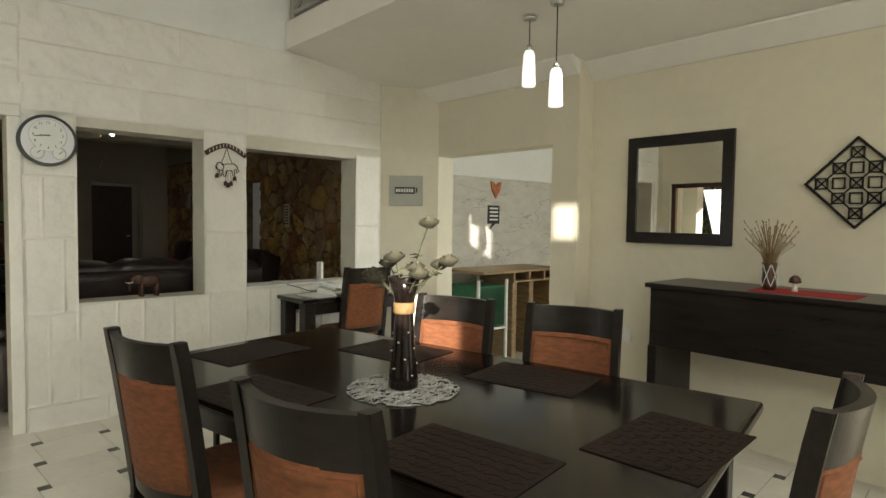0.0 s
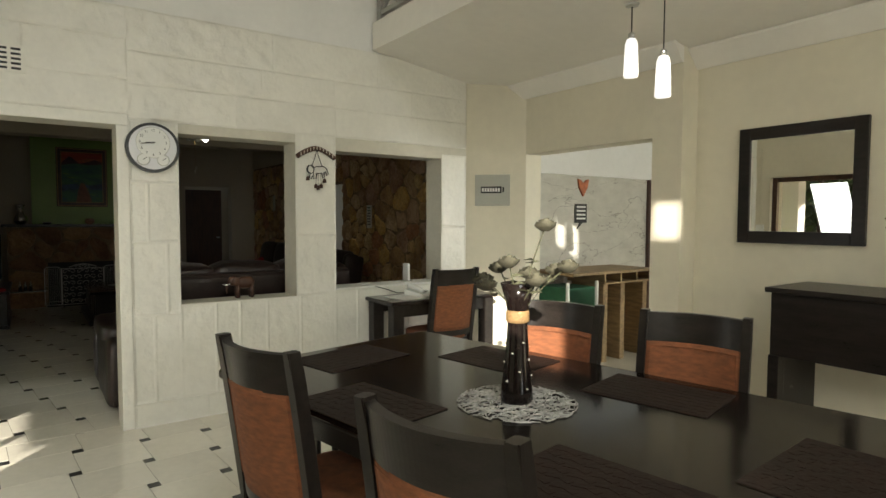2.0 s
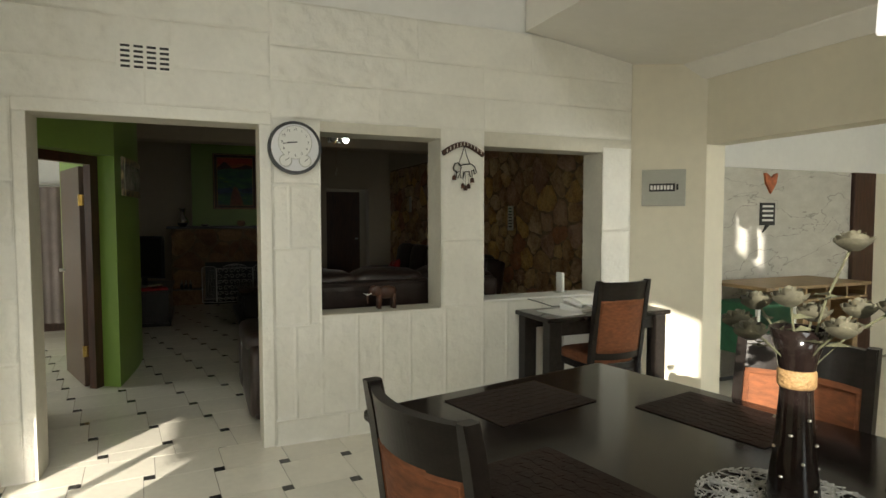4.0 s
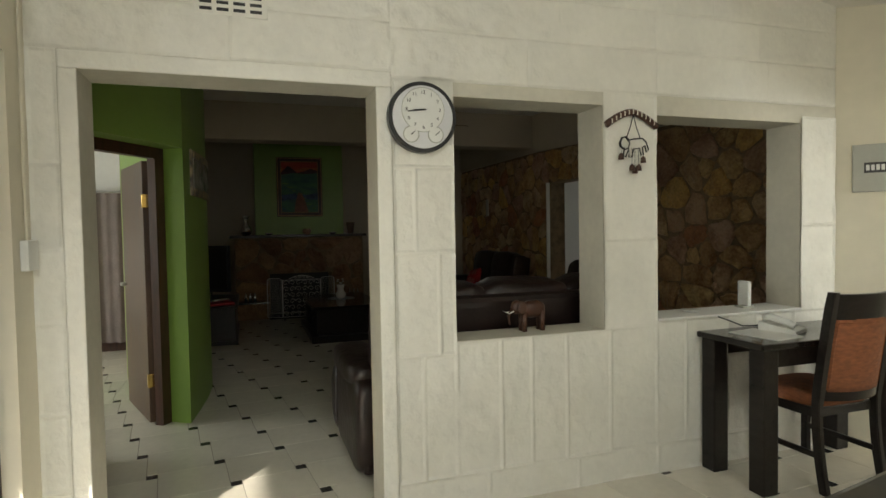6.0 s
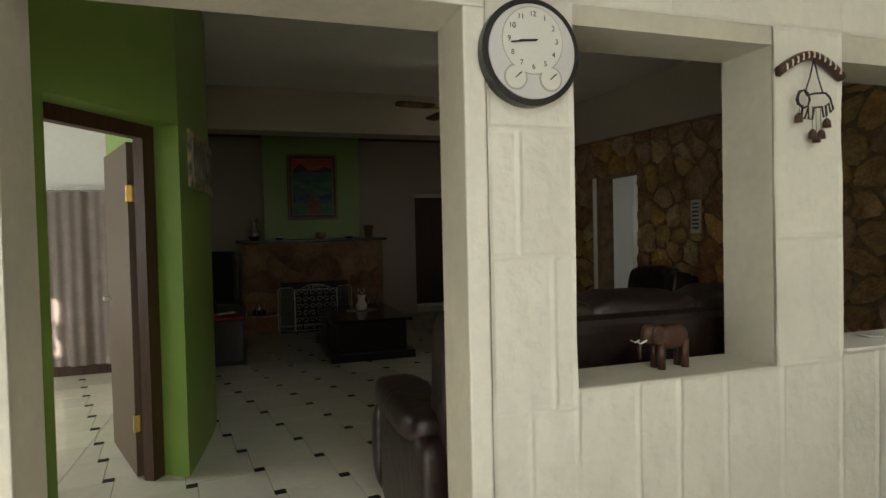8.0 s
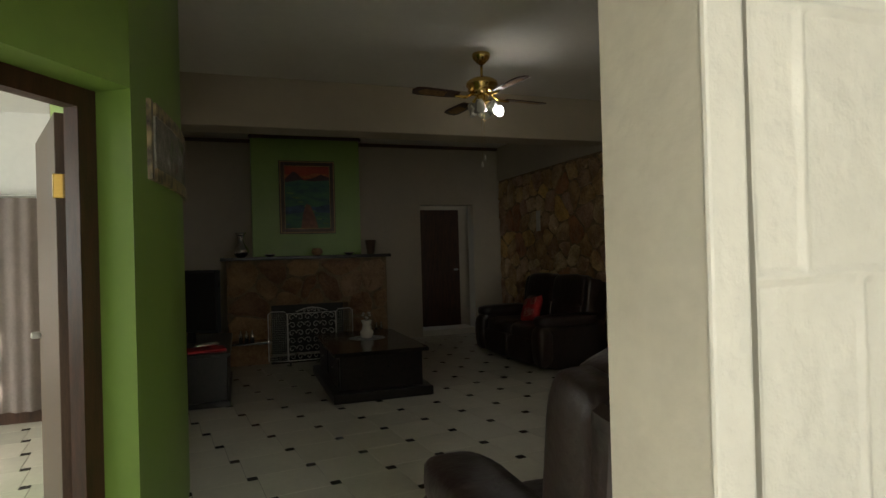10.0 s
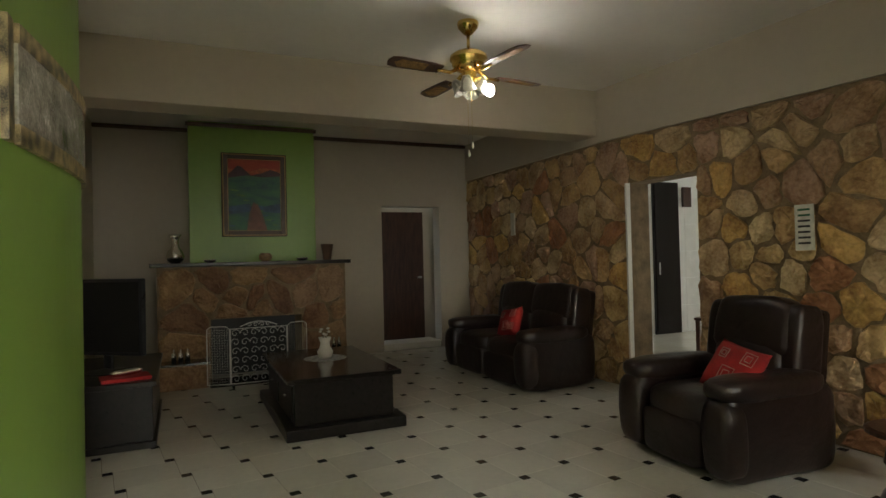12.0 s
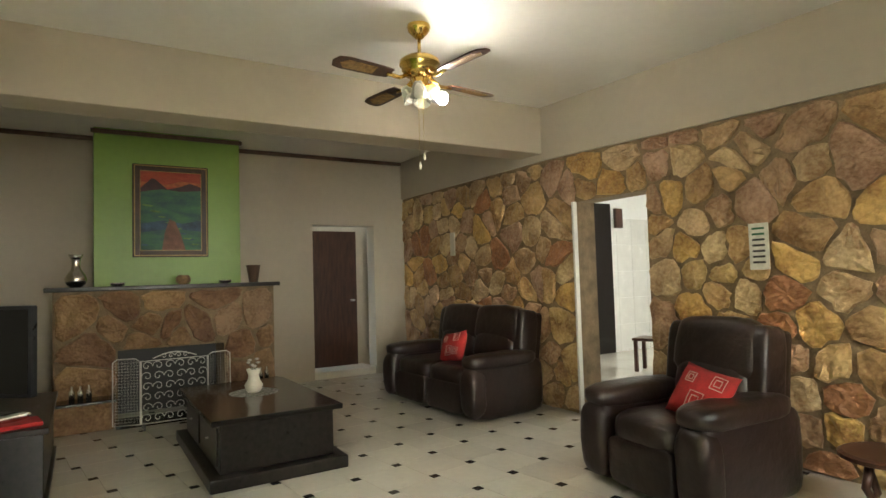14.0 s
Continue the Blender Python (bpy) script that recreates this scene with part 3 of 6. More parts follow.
def relief_block(y0, y1, z0, z1):
    """Cast block: raised pointing between the lower ones, fine grooves between the upper ones."""
    upper = z0 > 2.15
    face, rough = 0.005 + random.random() * 0.002, 0.005
    if upper:
        face += 0.005
        rough = 0.014 if y0 < 1.3 else 0.0025
    elif z0 < 0.15:
        rough = 0.009
    seed = Vector((y0 * 13, z0 * 7, 3.1))
    bm = bmesh.new()
    grid = []
    for dy in steps(y1 - y0, 0.022):
        col = []
        for dz in steps(z1 - z0, 0.022):
            y, z = y0 + dy, z0 + dz
            ey, ez = min(dy, y1 - y), min(dz, z1 - z)
            e = min(ey, ez)
            p = Vector((y, z, 0)) * 9
            wear = 0.5 + 0.9 * noise.noise(Vector((y * 4, z * 4, 1.7)))
            if upper:
                edge = min(1.0, ez / 0.014) if ey > 0.012 else min(1.0, ez / 0.014) * (0.6 + 0.4 * ey / 0.012)
                d = face * (1 - max(0.0, min(1.0, wear + 0.3)) * (1 - edge))
            else:
                d = face + (0.009 * max(0.0, min(1.0, wear + 0.25)) if e < 0.0065 else 0.0)
            fade = min(1.0, e / 0.02)
            d += fade * rough * (noise.noise(p + seed) + 0.6 * noise.noise(p * 2.6 + seed) + 0.35 * noise.noise(p * 6 + seed))
            col.append(bm.verts.new((XW + max(0.0005, d), y, z)))
        grid.append(col)
    for i in range(len(grid) - 1):
        for j in range(len(grid[0]) - 1):
            bm.faces.new((grid[i][j], grid[i + 1][j], grid[i + 1][j + 1], grid[i][j + 1]))
    return part("block", bm, BLOCK, wall_west, smooth=True)


def block_run(y0, y1, z0, z1, w, h):
    z = z0
    while z < z1 - 0.03:
        hh = min(h * random.uniform(0.85, 1.15), z1 - z)
        if z1 - z - hh < 0.1:
            hh = z1 - z
        y = y0
        while y < y1 - 0.02:
            ww = w * random.uniform(0.75, 1.3)
            if y1 - y - ww < w * 0.45:
                ww = y1 - y
            relief_block(y, y + ww, z, z + hh)
            y += ww
        z += hh


block_run(1.06, 3.98, 0.0, 0.17, 0.42, 0.17)
block_run(1.375, 2.6, 0.17, 0.86, 0.235, 0.69)
block_run(2.6, 3.98, 0.17, 0.885, 0.25, 0.72)
for z0, z1, ys in ((0.17, 0.8, (1.06, 1.2, 1.375)), (0.8, 1.32, (1.06, 1.29, 1.375)), (1.32, 1.74, (1.06, 1.17, 1.375)), (1.74, 2.17, (1.06, 1.375))):
    for a, b in zip(ys, ys[1:]):
        relief_block(a, b, z0, z1)
for z0, z1 in ((0.86, 1.36), (1.36, 2.17)):
    relief_block(2.25, 2.6, z0, z1)
block_run(3.69, 3.98, 0.885, 2.1, 0.7, 0.6)
block_run(1.06, 3.98, 2.17, 2.93, 0.8, 0.26)
block_run(-0.45, 1.06, 2.2, 2.93, 0.75, 0.25)
block_run(-0.45, -0.34, 0.0, 2.2, 0.3, 0.36)
# smooth plastered band round the doorway
part("jamb_band", box((XW - 0.01, -0.34, 2.125), (XW + 0.008, 1.06, 2.2), 0.006), BLOCK, wall_west)
part("jamb_band", box((XW - 0.01, 0.985, 0), (XW + 0.008, 1.06, 2.125), 0.006), BLOCK, wall_west)
part("jamb_band", box((XW - 0.01, -0.34, 0), (XW + 0.008, -0.27, 2.125), 0.006), BLOCK, wall_west)

# ---- gallery rail ----
rail = thing("gallery_railing", (0, 3.02, 3.18), 0, "grey painted gallery railing with crossed bars", "railing")
part("top_rail", box((XW + 0.01, -0.03, 0.9), (4.4, 0.03, 0.95), 0.008), GREYRAIL, rail)
part("bottom_rail", box((XW + 0.01, -0.02, 0.06), (4.4, 0.02, 0.1), 0.006), GREYRAIL, rail)
for k in range(9):
    x = XW + 0.05 + k * 1.1
    if x < 4.4:
        part("post", box((x - 0.03, -0.03, 0), (x + 0.03, 0.03, 0.9), 0.006), GREYRAIL, rail)
        part("crossbar", tube([(x + 0.03, 0, 0.1), (x + 1.05 if x + 1.05 < 4.3 else 4.3, 0, 0.9)], 0.018, 6), GREYRAIL, rail)
        part("crossbar", tube([(x + 0.03, 0.015, 0.9), (x + 1.05 if x + 1.05 < 4.3 else 4.3, 0.015, 0.1)], 0.018, 6), GREYRAIL, rail)
structure("wall_gallery_inner", box((XW, 4.9, 3.19), (4.5, 5.0, 5.2)), BROWNWOOD, "dark wooden partition behind the gallery", "wall")


# ---- dining room ----
def dining_chair(rust=RUST):
    """Faces +y; the back stands at -y and bows outwards."""
    c = thing("dining_chair", (0, 0, 0), 0, "black wooden dining chair with rust-coloured upholstered back and seat", "chair", "chairs round the table")
    part("seat", cushion((0, 0.02, 0.475), (0.225, 0.215, 0.045), 0.4), rust, c, smooth=True)
    part("seat_frame", box((-0.22, -0.19, 0.39), (0.22, 0.23, 0.445), 0.01), DARKWOOD, c)

    def rake(z):
        t = max(0.0, (z - 0.45) / 0.62)
        return -0.2 - 0.03 * math.sin(t * math.pi) * 0.6 - 0.09 * t * t

    def sheet(z0, z1, half, thick, bow, nz=8):
        bm = bmesh.new()
        grid = {}
        nu = 24
        for s, off in ((0, -thick / 2), (1, thick / 2)):
            for i in range(nu + 1):
                for j in range(nz + 1):
                    u = -1 + 2 * i / nu
                    z = z0 + (z1 - z0) * j / nz
                    grid[s, i, j] = bm.verts.new((u * half, rake(z) - bow * (1 - u * u) + off, z))
        for i in range(nu):
            for j in range(nz):
                bm.faces.new((grid[0, i, j], grid[0, i + 1, j], grid[0, i + 1, j + 1], grid[0, i, j + 1]))
                bm.faces.new((grid[1, i, j], grid[1, i, j + 1], grid[1, i + 1, j + 1], grid[1, i + 1, j]))
        for i in range(nu):
            for j in (0, nz):
                bm.faces.new((grid[0, i, j], grid[1, i, j], grid[1, i + 1, j], grid[0, i + 1, j]))
        for j in range(nz):
            for i in (0, nu):
                bm.faces.new((grid[0, i, j], grid[0, i, j + 1], grid[1, i, j + 1], grid[1, i, j]))
        bmesh.ops.recalc_face_normals(bm, faces=bm.faces[:])
        return bm
    part("backrest", sheet(0.54, 0.935, 0.195, 0.035, 0.055), rust, c, "rust woven fabric panel", True)
    for side in (-1, 1):
        edge = [(0.975 * u, z) for u, z in ((-1, 0.56), (-1, 0.68), (-1, 0.8), (-1, 0.915), (-0.6, 0.915), (0, 0.915), (0.6, 0.915), (1, 0.915), (1, 0.8), (1, 0.68), (1, 0.56))]
        part("piping", tube([(0.185 * u, rake(z) - 0.055 * (1 - (0.95 * u) ** 2) + side * 0.018, z) for u, z in edge], 0.004, 5), rust, c, smooth=True)
    part("top_rail", sheet(0.93, 1.065, 0.2, 0.032, 0.056, 3), DARKWOOD, c)
    part("bottom_rail", sheet(0.49, 0.55, 0.2, 0.03, 0.055, 2), DARKWOOD, c)
    for sx in (-1, 1):
        bm = bmesh.new()
        prev = None
        for k in range(15):
            z = 1.075 * k / 14
            y = rake(z) if z > 0.45 else -0.2 - 0.05 * ((0.45 - z) / 0.45) ** 2
            ring = [bm.verts.new((sx * 0.215 + a * 0.018, y + b * 0.024, z)) for a, b in ((-1, -1), (1, -1), (1, 1), (-1, 1))]
            if prev:
                for i in range(4):
                    bm.faces.new((prev[i], prev[(i + 1) % 4], ring[(i + 1) % 4], ring[i]))
            else:
                bm.faces.new(ring[::-1])
            prev = ring
        bm.faces.new(prev)
        bmesh.ops.bevel(bm, geom=[e for e in bm.edges if abs((e.verts[0].co - e.verts[1].co).z) > 0.05], offset=0.005, segments=2, affect="EDGES")
        part("leg", bm, DARKWOOD, c, "curved back post and leg")
        part("leg", box((sx * 0.195 - 0.02, 0.185, 0), (sx * 0.195 + 0.02, 0.225, 0.4), 0.006), DARKWOOD, c)
        part("stretcher", box((sx * 0.195 - 0.01, -0.21, 0.17), (sx * 0.195 + 0.01, 0.19, 0.2), 0.004), DARKWOOD, c)
    return c


TC, TR, TZ = (-1.76, 1.99), 11.0, 0.83
chair = dining_chair()
chair.matrix_world = pose(-2.17, 1.38, 0, 0, 0, 13)
for x, y, r in ((-1.23, 1.46, 14), (-2.14, 2.4, 196), (-1.52, 2.62, 199), (-0.63, 2.18, 96)):
    copy_thing(chair, pose(x, y, 0, 0, 0, r))
deskchair = copy_thing(chair, pose(-4.42, 3.44, 0, 0, 0, 90))
tagged(deskchair, "black wooden chair with rust upholstery pushed to the side table", "chair", "chairs round the table")

table = thing("dining_table", (*TC, 0), TR, "long polished black wooden dining table with rounded edge", "table")
part("tabletop", box((-1.18, -0.63, TZ - 0.045), (1.18, 0.63, TZ), 0.02, 3), GLOSSWOOD, table, "polished dark tabletop")
part("edge_moulding", box((-1.15, -0.6, TZ - 0.07), (1.15, 0.6, TZ - 0.047), 0.008), DARKWOOD, table)
for y0 in (-0.55, 0.53):
    part("apron", box((-1.06, y0, TZ - 0.17), (1.06, y0 + 0.02, TZ - 0.07), 0.004), DARKWOOD, table)
for x0 in (-1.08, 1.06):
    part("apron", box((x0, -0.5, TZ - 0.17), (x0 + 0.02, 0.5, TZ - 0.07), 0.004), DARKWOOD, table)
for sx in (-1, 1):
    for sy in (-1, 1):
        part("leg", box((sx * 1.05 - 0.05, sy * 0.5 - 0.05, 0), (sx * 1.05 + 0.05, sy * 0.5 + 0.05, TZ - 0.07), 0.012), DARKWOOD, table)
    for k in range(7):
        part("slat", box((sx * 1.05 - 0.012, -0.3 + k * 0.1 - 0.012, 0.14), (sx * 1.05 + 0.012, -0.3 + k * 0.1 + 0.012, TZ - 0.17), 0.004), DARKWOOD, table)
    part("stretcher", box((sx * 1.05 - 0.02, -0.45, 0.1), (sx * 1.05 + 0.02, 0.45, 0.14), 0.005), DARKWOOD, table)


def placemat():
    t = thing("placemat", (0, 0, 0), 0, "dark brown woven rectangular placemat on the table", "placemat", "placemats")
    part("mat", box((-0.235, -0.168, 0), (0.235, 0.168, 0.004), 0.0015, 1), MATT, t)
    bm = bmesh.new()
    for i in range(11):
        for j in range(8):
            a = 18 if (i + j) % 2 else -18
            m = pose(-0.2 + i * 0.04, -0.14 + j * 0.04, 0.0042, 0, 0, a)
            box((-0.018, -0.012, 0), (0.018, 0.012, 0.0012), bm=bm, m=m)
    part("weave", bm, MATT, t)
    return t


first = placemat()
first.matrix_world = pose(-1.47, 2.42, TZ, 0, 0, TR + 2)
for x, y, r in ((-2.23, 2.28, TR), (-0.75, 2.17, TR + 83), (-2.65, 1.72, TR + 92), (-1.07, 1.61, TR - 2), (-1.97, 1.45, TR)):
    copy_thing(first, pose(x, y, TZ, 0, 0, r))

# round doily of looped silver wire
random.seed(11)
bm = bmesh.new()
for k in range(330):
    a, r = random.uniform(0, 6.283), 0.215 * math.sqrt(random.random())
    h = random.uniform(0, 6.283)
    pts = []
    for s in range(4):
        px, py = r * math.cos(a) + 0.028 * (s - 1.5) * math.cos(h), r * math.sin(a) + 0.028 * (s - 1.5) * math.sin(h)
        q = math.hypot(px, py)
        if q > 0.215:
            px, py = px * 0.215 / q, py * 0.215 / q
        pts.append((px, py, 0.002 + 0.004 * random.random()))
        h += random.uniform(-0.7, 0.7)
    try:
        tube(pts, 0.0024, 4, bm)
    except ValueError:
        pass
doily = thing("doily", (-1.69, 1.905, TZ), 0, "round openwork silver-grey table mat under the vase", "table mat")
part("mesh", bm, mat("grey_wire", (0.4, 0.39, 0.37), 0.45, 0.3, var=0.3, scale=30), doily)

vase = thing("vase", (-1.69, 1.905, TZ + 0.007), 0, "tall black flared vase with a woven band and silver dots", "vase")
part("body", lathe([(0.045, 0), (0.052, 0.01), (0.05, 0.04), (0.038, 0.15), (0.032, 0.24), (0.032, 0.28), (0.04, 0.32), (0.056, 0.375), (0.052, 0.375), (0.036, 0.32), (0.028, 0.28), (0.0, 0.27)], 28),
     GLOSSWOOD, vase, smooth=True)
vase.scale = (1.12, 1.12, 1.14)
part("band", lathe([(0.034, 0.252), (0.037, 0.257), (0.037, 0.285), (0.034, 0.29)], 28), ROPE, vase, "golden rattan band", True)
for k in range(14):
    a, z = k * 2.4, 0.05 + 0.011 * k
    r = 0.05 - 0.018 * (z / 0.24) + 0.001
    part("stud", lathe([(0.005, -0.002), (0.004, 0.002), (0, 0.003)], 8, at=(r * math.cos(a), r * math.sin(a), z)), SILVER, vase, "small silver stud")


def bloom(at, size, parent, material, rnd):
    head = None
    for k in range(11):
        bm = bmesh.new()
        a, tilt = k * 2.4, 0.25 + 0.075 * k
        rr = size * (0.2 + 0.07 * k)
        rows = []
        for i in range(5):
            row = []
            for j in range(5):
                u, v = -1 + i / 2, j / 4
                ang = a + u * 0.85 * (1 - 0.15 * v)
                rad = rr * (0.35 + 0.75 * math.sin(v * 1.7)) + size * 0.1 * rnd.random() * v
                row.append(bm.verts.new(at + Vector((rad * math.cos(ang), rad * math.sin(ang), size * (1.25 * v * (1 - tilt * 0.45) - 0.5 - 0.12 * u * u * v)))))
            rows.append(row)
        for i in range(4):
            for j in range(4):
                bm.faces.new((rows[i][j], rows[i + 1][j], rows[i + 1][j + 1], rows[i][j + 1]))
        petal = part("petal" if head else "bloom", bm, material, head or parent, smooth=True)
        head = head or petal


rnd = random.Random(4)
flowers = thing("dried_roses", (-1.69, 1.905, TZ + 0.33), 0, "bunch of dried beige roses standing in the black vase", "flowers")
for dx, dy, dz in ((-0.1, 0.02, 0.13), (-0.07, -0.06, 0.1), (0.02, -0.05, 0.16), (0.0, 0.04, 0.12), (0.07, 0.03, 0.27), (0.09, -0.02, 0.11), (-0.02, -0.09, 0.09), (0.13, 0.05, 0.15), (0.04, 0.1, 0.13)):
    tip = Vector((dx * 1.35, dy * 1.35, dz * 1.15))
    part("stem", tube([(0, 0, -0.15), (dx * 0.25, dy * 0.25, 0.02), (dx * 0.7, dy * 0.7, dz * 0.65), tip], 0.0028, 5), STEM, flowers)
    bloom(tip, 0.043, flowers, PETAL, rnd)
    bm = bmesh.new()
    for k in range(3):
        a = rnd.uniform(0, 6.28)
        p = tip * rnd.uniform(0.55, 0.8)
        q, w = Vector((math.cos(a), math.sin(a), 0.3)) * 0.05, Vector((-math.sin(a), math.cos(a), 0.2)) * 0.016
        v = [bm.verts.new(p), bm.verts.new(p + q * 0.5 + w), bm.verts.new(p + q + Vector((0, 0, -0.012))), bm.verts.new(p + q * 0.5 - w)]
        bm.faces.new(v)
    part("leaf", bm, STEM, flowers)

# pendant lamps
for k, p in enumerate(PENDANTS):
    pl = thing("pendant_lamp", tuple(p), 0, "small white opal glass pendant lamp hanging on a black cord", "lamp", "pendant lamps")
    part("shade", lathe([(0.043, 0), (0.046, 0.01), (0.043, 0.12), (0.038, 0.21), (0.028, 0.235), (0.012, 0.24), (0.01, 0.25)], 24), SHADE, pl, "lit opal glass", True)
    part("cap", lathe([(0.02, 0.24), (0.02, 0.27), (0.008, 0.28)], 16), CHROME, pl, smooth=True)
    top_z = 2.95 - (p.y - 2.96) * 0.143 - p.z
    part("cord", tube([(0, 0, 0.27), (0, 0, top_z)], 0.004, 6), BLACKPL, pl)
    part("ceiling_rose", lathe([(0.045, top_z - 0.012), (0.04, top_z - 0.025), (0.0, top_z - 0.03)][::-1], 20), CHROME, pl)

# sideboard console under the mirror
SB = thing("sideboard", (-0.75, 4.27, 0), 0, "black wooden sideboard with deep front and slab legs", "sideboard")
part("top", box((-1.1, -0.27, 1.07), (1.1, 0.28, 1.1), 0.005), DARKWOOD, SB)
part("front", box((-1.07, -0.25, 0.7), (1.07, -0.22, 1.07), 0.004), DARKWOOD, SB)
part("back", box((-1.07, 0.24, 0.7), (1.07, 0.27, 1.07), 0.004), DARKWOOD, SB)
part("bottom", box((-1.05, -0.22, 0.7), (1.05, 0.24, 0.72)), DARKWOOD, SB)
for sx in (-1, 1):
    part("leg", box((sx * 1.05 - 0.03, -0.25, 0), (sx * 1.05 + 0.03, -0.17, 0.7), 0.005), DARKWOOD, SB)
    part("side_panel", box((sx * 1.05 - 0.022, -0.16, 0), (sx * 1.05 + 0.022, 0.26, 1.07), 0.004), DARKWOOD, SB)
runner = thing("table_runner", (-1.0, 4.22, 1.1), 0, "dark red cloth runner on the sideboard", "cloth")
part("cloth", box((-0.26, -0.13, 0), (0.26, 0.13, 0.004), 0.001, 1), RED, runner)
gv = thing("glass_vase", (-1.19, 4.22, 1.104), 0, "small vase with white lattice pattern on the red runner", "vase")
part("body", lathe([(0.035, 0), (0.042, 0.03), (0.036, 0.1), (0.042, 0.16), (0.037, 0.16), (0.03, 0.1), (0.0, 0.02)], 18), BROWNWOOD, gv, smooth=True)
for k in range(6):
    for d in (-1, 1):
        part("lattice", tube([(0.045 * math.cos(k * 1.047 + d * 0.2 * s), 0.045 * math.sin(k * 1.047 + d * 0.2 * s), 0.02 + 0.025 * s) for s in range(6)], 0.002, 4), WHITEPL, gv, "white raised line")
dg = thing("dried_grass", (-1.19, 4.22, 1.24), 0, "dry straw bunch standing in the small vase", "flowers")
bm = bmesh.new()
rnd = random.Random(2)
for k in range(90):
    a, w, h = rnd.uniform(0, 6.28), rnd.uniform(0.02, 0.15), rnd.uniform(0.12, 0.27)
    tube([(0, 0, -0.05), (w * 0.4 * math.cos(a), w * 0.4 * math.sin(a), h * 0.5), (w * math.cos(a), w * math.sin(a), h)], 0.0016, 3, bm)
    lathe([(0.0, -0.006), (0.005, 0), (0, 0.008)], 5, bm, (w * math.cos(a), w * math.sin(a), h))
part("straws", bm, STRAW, dg)
mo = thing("mushroom_ornament", (-1.06, 4.24, 1.104), 0, "small brown mushroom ornament on the red runner", "ornament")
part("stalk", lathe([(0.018, 0), (0.013, 0.02), (0.011, 0.05)], 12), CERAMIC, mo, smooth=True)
part("cap", lathe([(0.012, 0.045), (0.034, 0.05), (0.028, 0.075), (0.012, 0.09), (0, 0.093)], 16), BROWNWOOD, mo, smooth=True)

# mirror
mi = thing("wall_mirror", (-1.925, YM, 1.725), 0, "square mirror in a broad dark wooden frame", "mirror")
part("glass", box((-0.31, -0.022, -0.31), (0.31, -0.012, 0.31)), mirror, mi)
for lo, hi in (((-0.385, -0.035, -0.39), (-0.31, 0, 0.39)), ((0.31, -0.035, -0.39), (0.385, 0, 0.39)), ((-0.31, -0.035, 0.31), (0.31, 0, 0.39)), ((-0.31, -0.035, -0.39), (0.31, 0, -0.31))):
    part("frame_rail", box(lo, hi, 0.005), DARKWOOD, mi)

# lattice wall ornament, a square on its corner
lat = thing("lattice_ornament", (-0.86, YM - 0.012, 1.73), 0, "dark wooden diamond lattice hung on the wall", "wall ornament")
S = 0.19
for a in range(4):
    m = pose(0, 0, 0, 0, 45 + 90 * a, 0)
    part("edge", box((-S, -0.012, S - 0.014), (S, 0.012, S), 0.002, m=m), DARKWOOD, lat)
bm = bmesh.new()
for i in range(-2, 3):
    for j in range(-2, 3):
        if abs(i) + abs(j) <= 2:
            x, z = i * 0.088, j * 0.088
            for a in range(4):
                box((-0.034, -0.008, 0.026), (0.034, 0.008, 0.034), bm=bm, m=Matrix.Translation((x, 0, z)) @ pose(0, 0, 0, 0, 90 * a, 0))
for a in range(2):
    for k in (-1, 0, 1):
        box((-S, -0.006, k * 0.124 - 0.004), (S, 0.006, k * 0.124 + 0.004), bm=bm, m=pose(0, 0, 0, 0, 45 + 90 * a, 0))
part("lattice", bm, DARKWOOD, lat)

sk = thing("wall_socket", (-2.33, YM, 0.62), 0, "white three-pin wall socket", "socket")
part("plate", box((-0.07, -0.01, -0.05), (0.07, 0, 0.05), 0.004), WHITEPL, sk)
# pin holes are black discs, their inner darkness put into the colour
for dx, dz in ((-0.03, -0.012), (-0.01, -0.012), (-0.02, 0.012)):
    part("hole", lathe([(0.004, 0), (0.004, 0.001)], 8, at=(dx, -0.0115, dz)), INK, sk)

# fuse box
fb = thing("fuse_box", (-4.527, 4.166, 1.77), 42.3, "grey plastic fuse box on the wall", "fuse box")
part("cover", box((-0.17, -0.02, -0.15), (0.17, 0, 0.15), 0.006), GREYPL, fb)
part("window_strip", box((-0.11, -0.024, -0.03), (0.09, -0.0205, 0.035), 0.002), BLACKPL, fb)
for k in range(7):
    part("breaker", box((-0.1 + k * 0.026, -0.03, -0.015), (-0.082 + k * 0.026, -0.0242, 0.02), 0.002), WHITEPL, fb)
part("latch", box((0.1, -0.026, -0.02), (0.115, -0.0205, 0.03), 0.002), BLACKPL, fb)

# clock
ck = thing("wall_clock", (XW + 0.02, 1.205, 1.98), 0, "round silver-white wall clock with two small dials in a black case", "clock")
CX = Matrix(((0, 0, 1, 0), (1, 0, 0, 0), (0, 1, 0, 0), (0, 0, 0, 1)))


def disc(r, z0, z1, at=(0, 0), n=48):
    bm = lathe([(0, z0), (r, z0), (r, z1 - 0.002), (r - 0.002, z1), (0, z1)], n, at=(at[0], at[1], 0))
    bmesh.ops.transform(bm, matrix=CX, verts=bm.verts)
    return bm


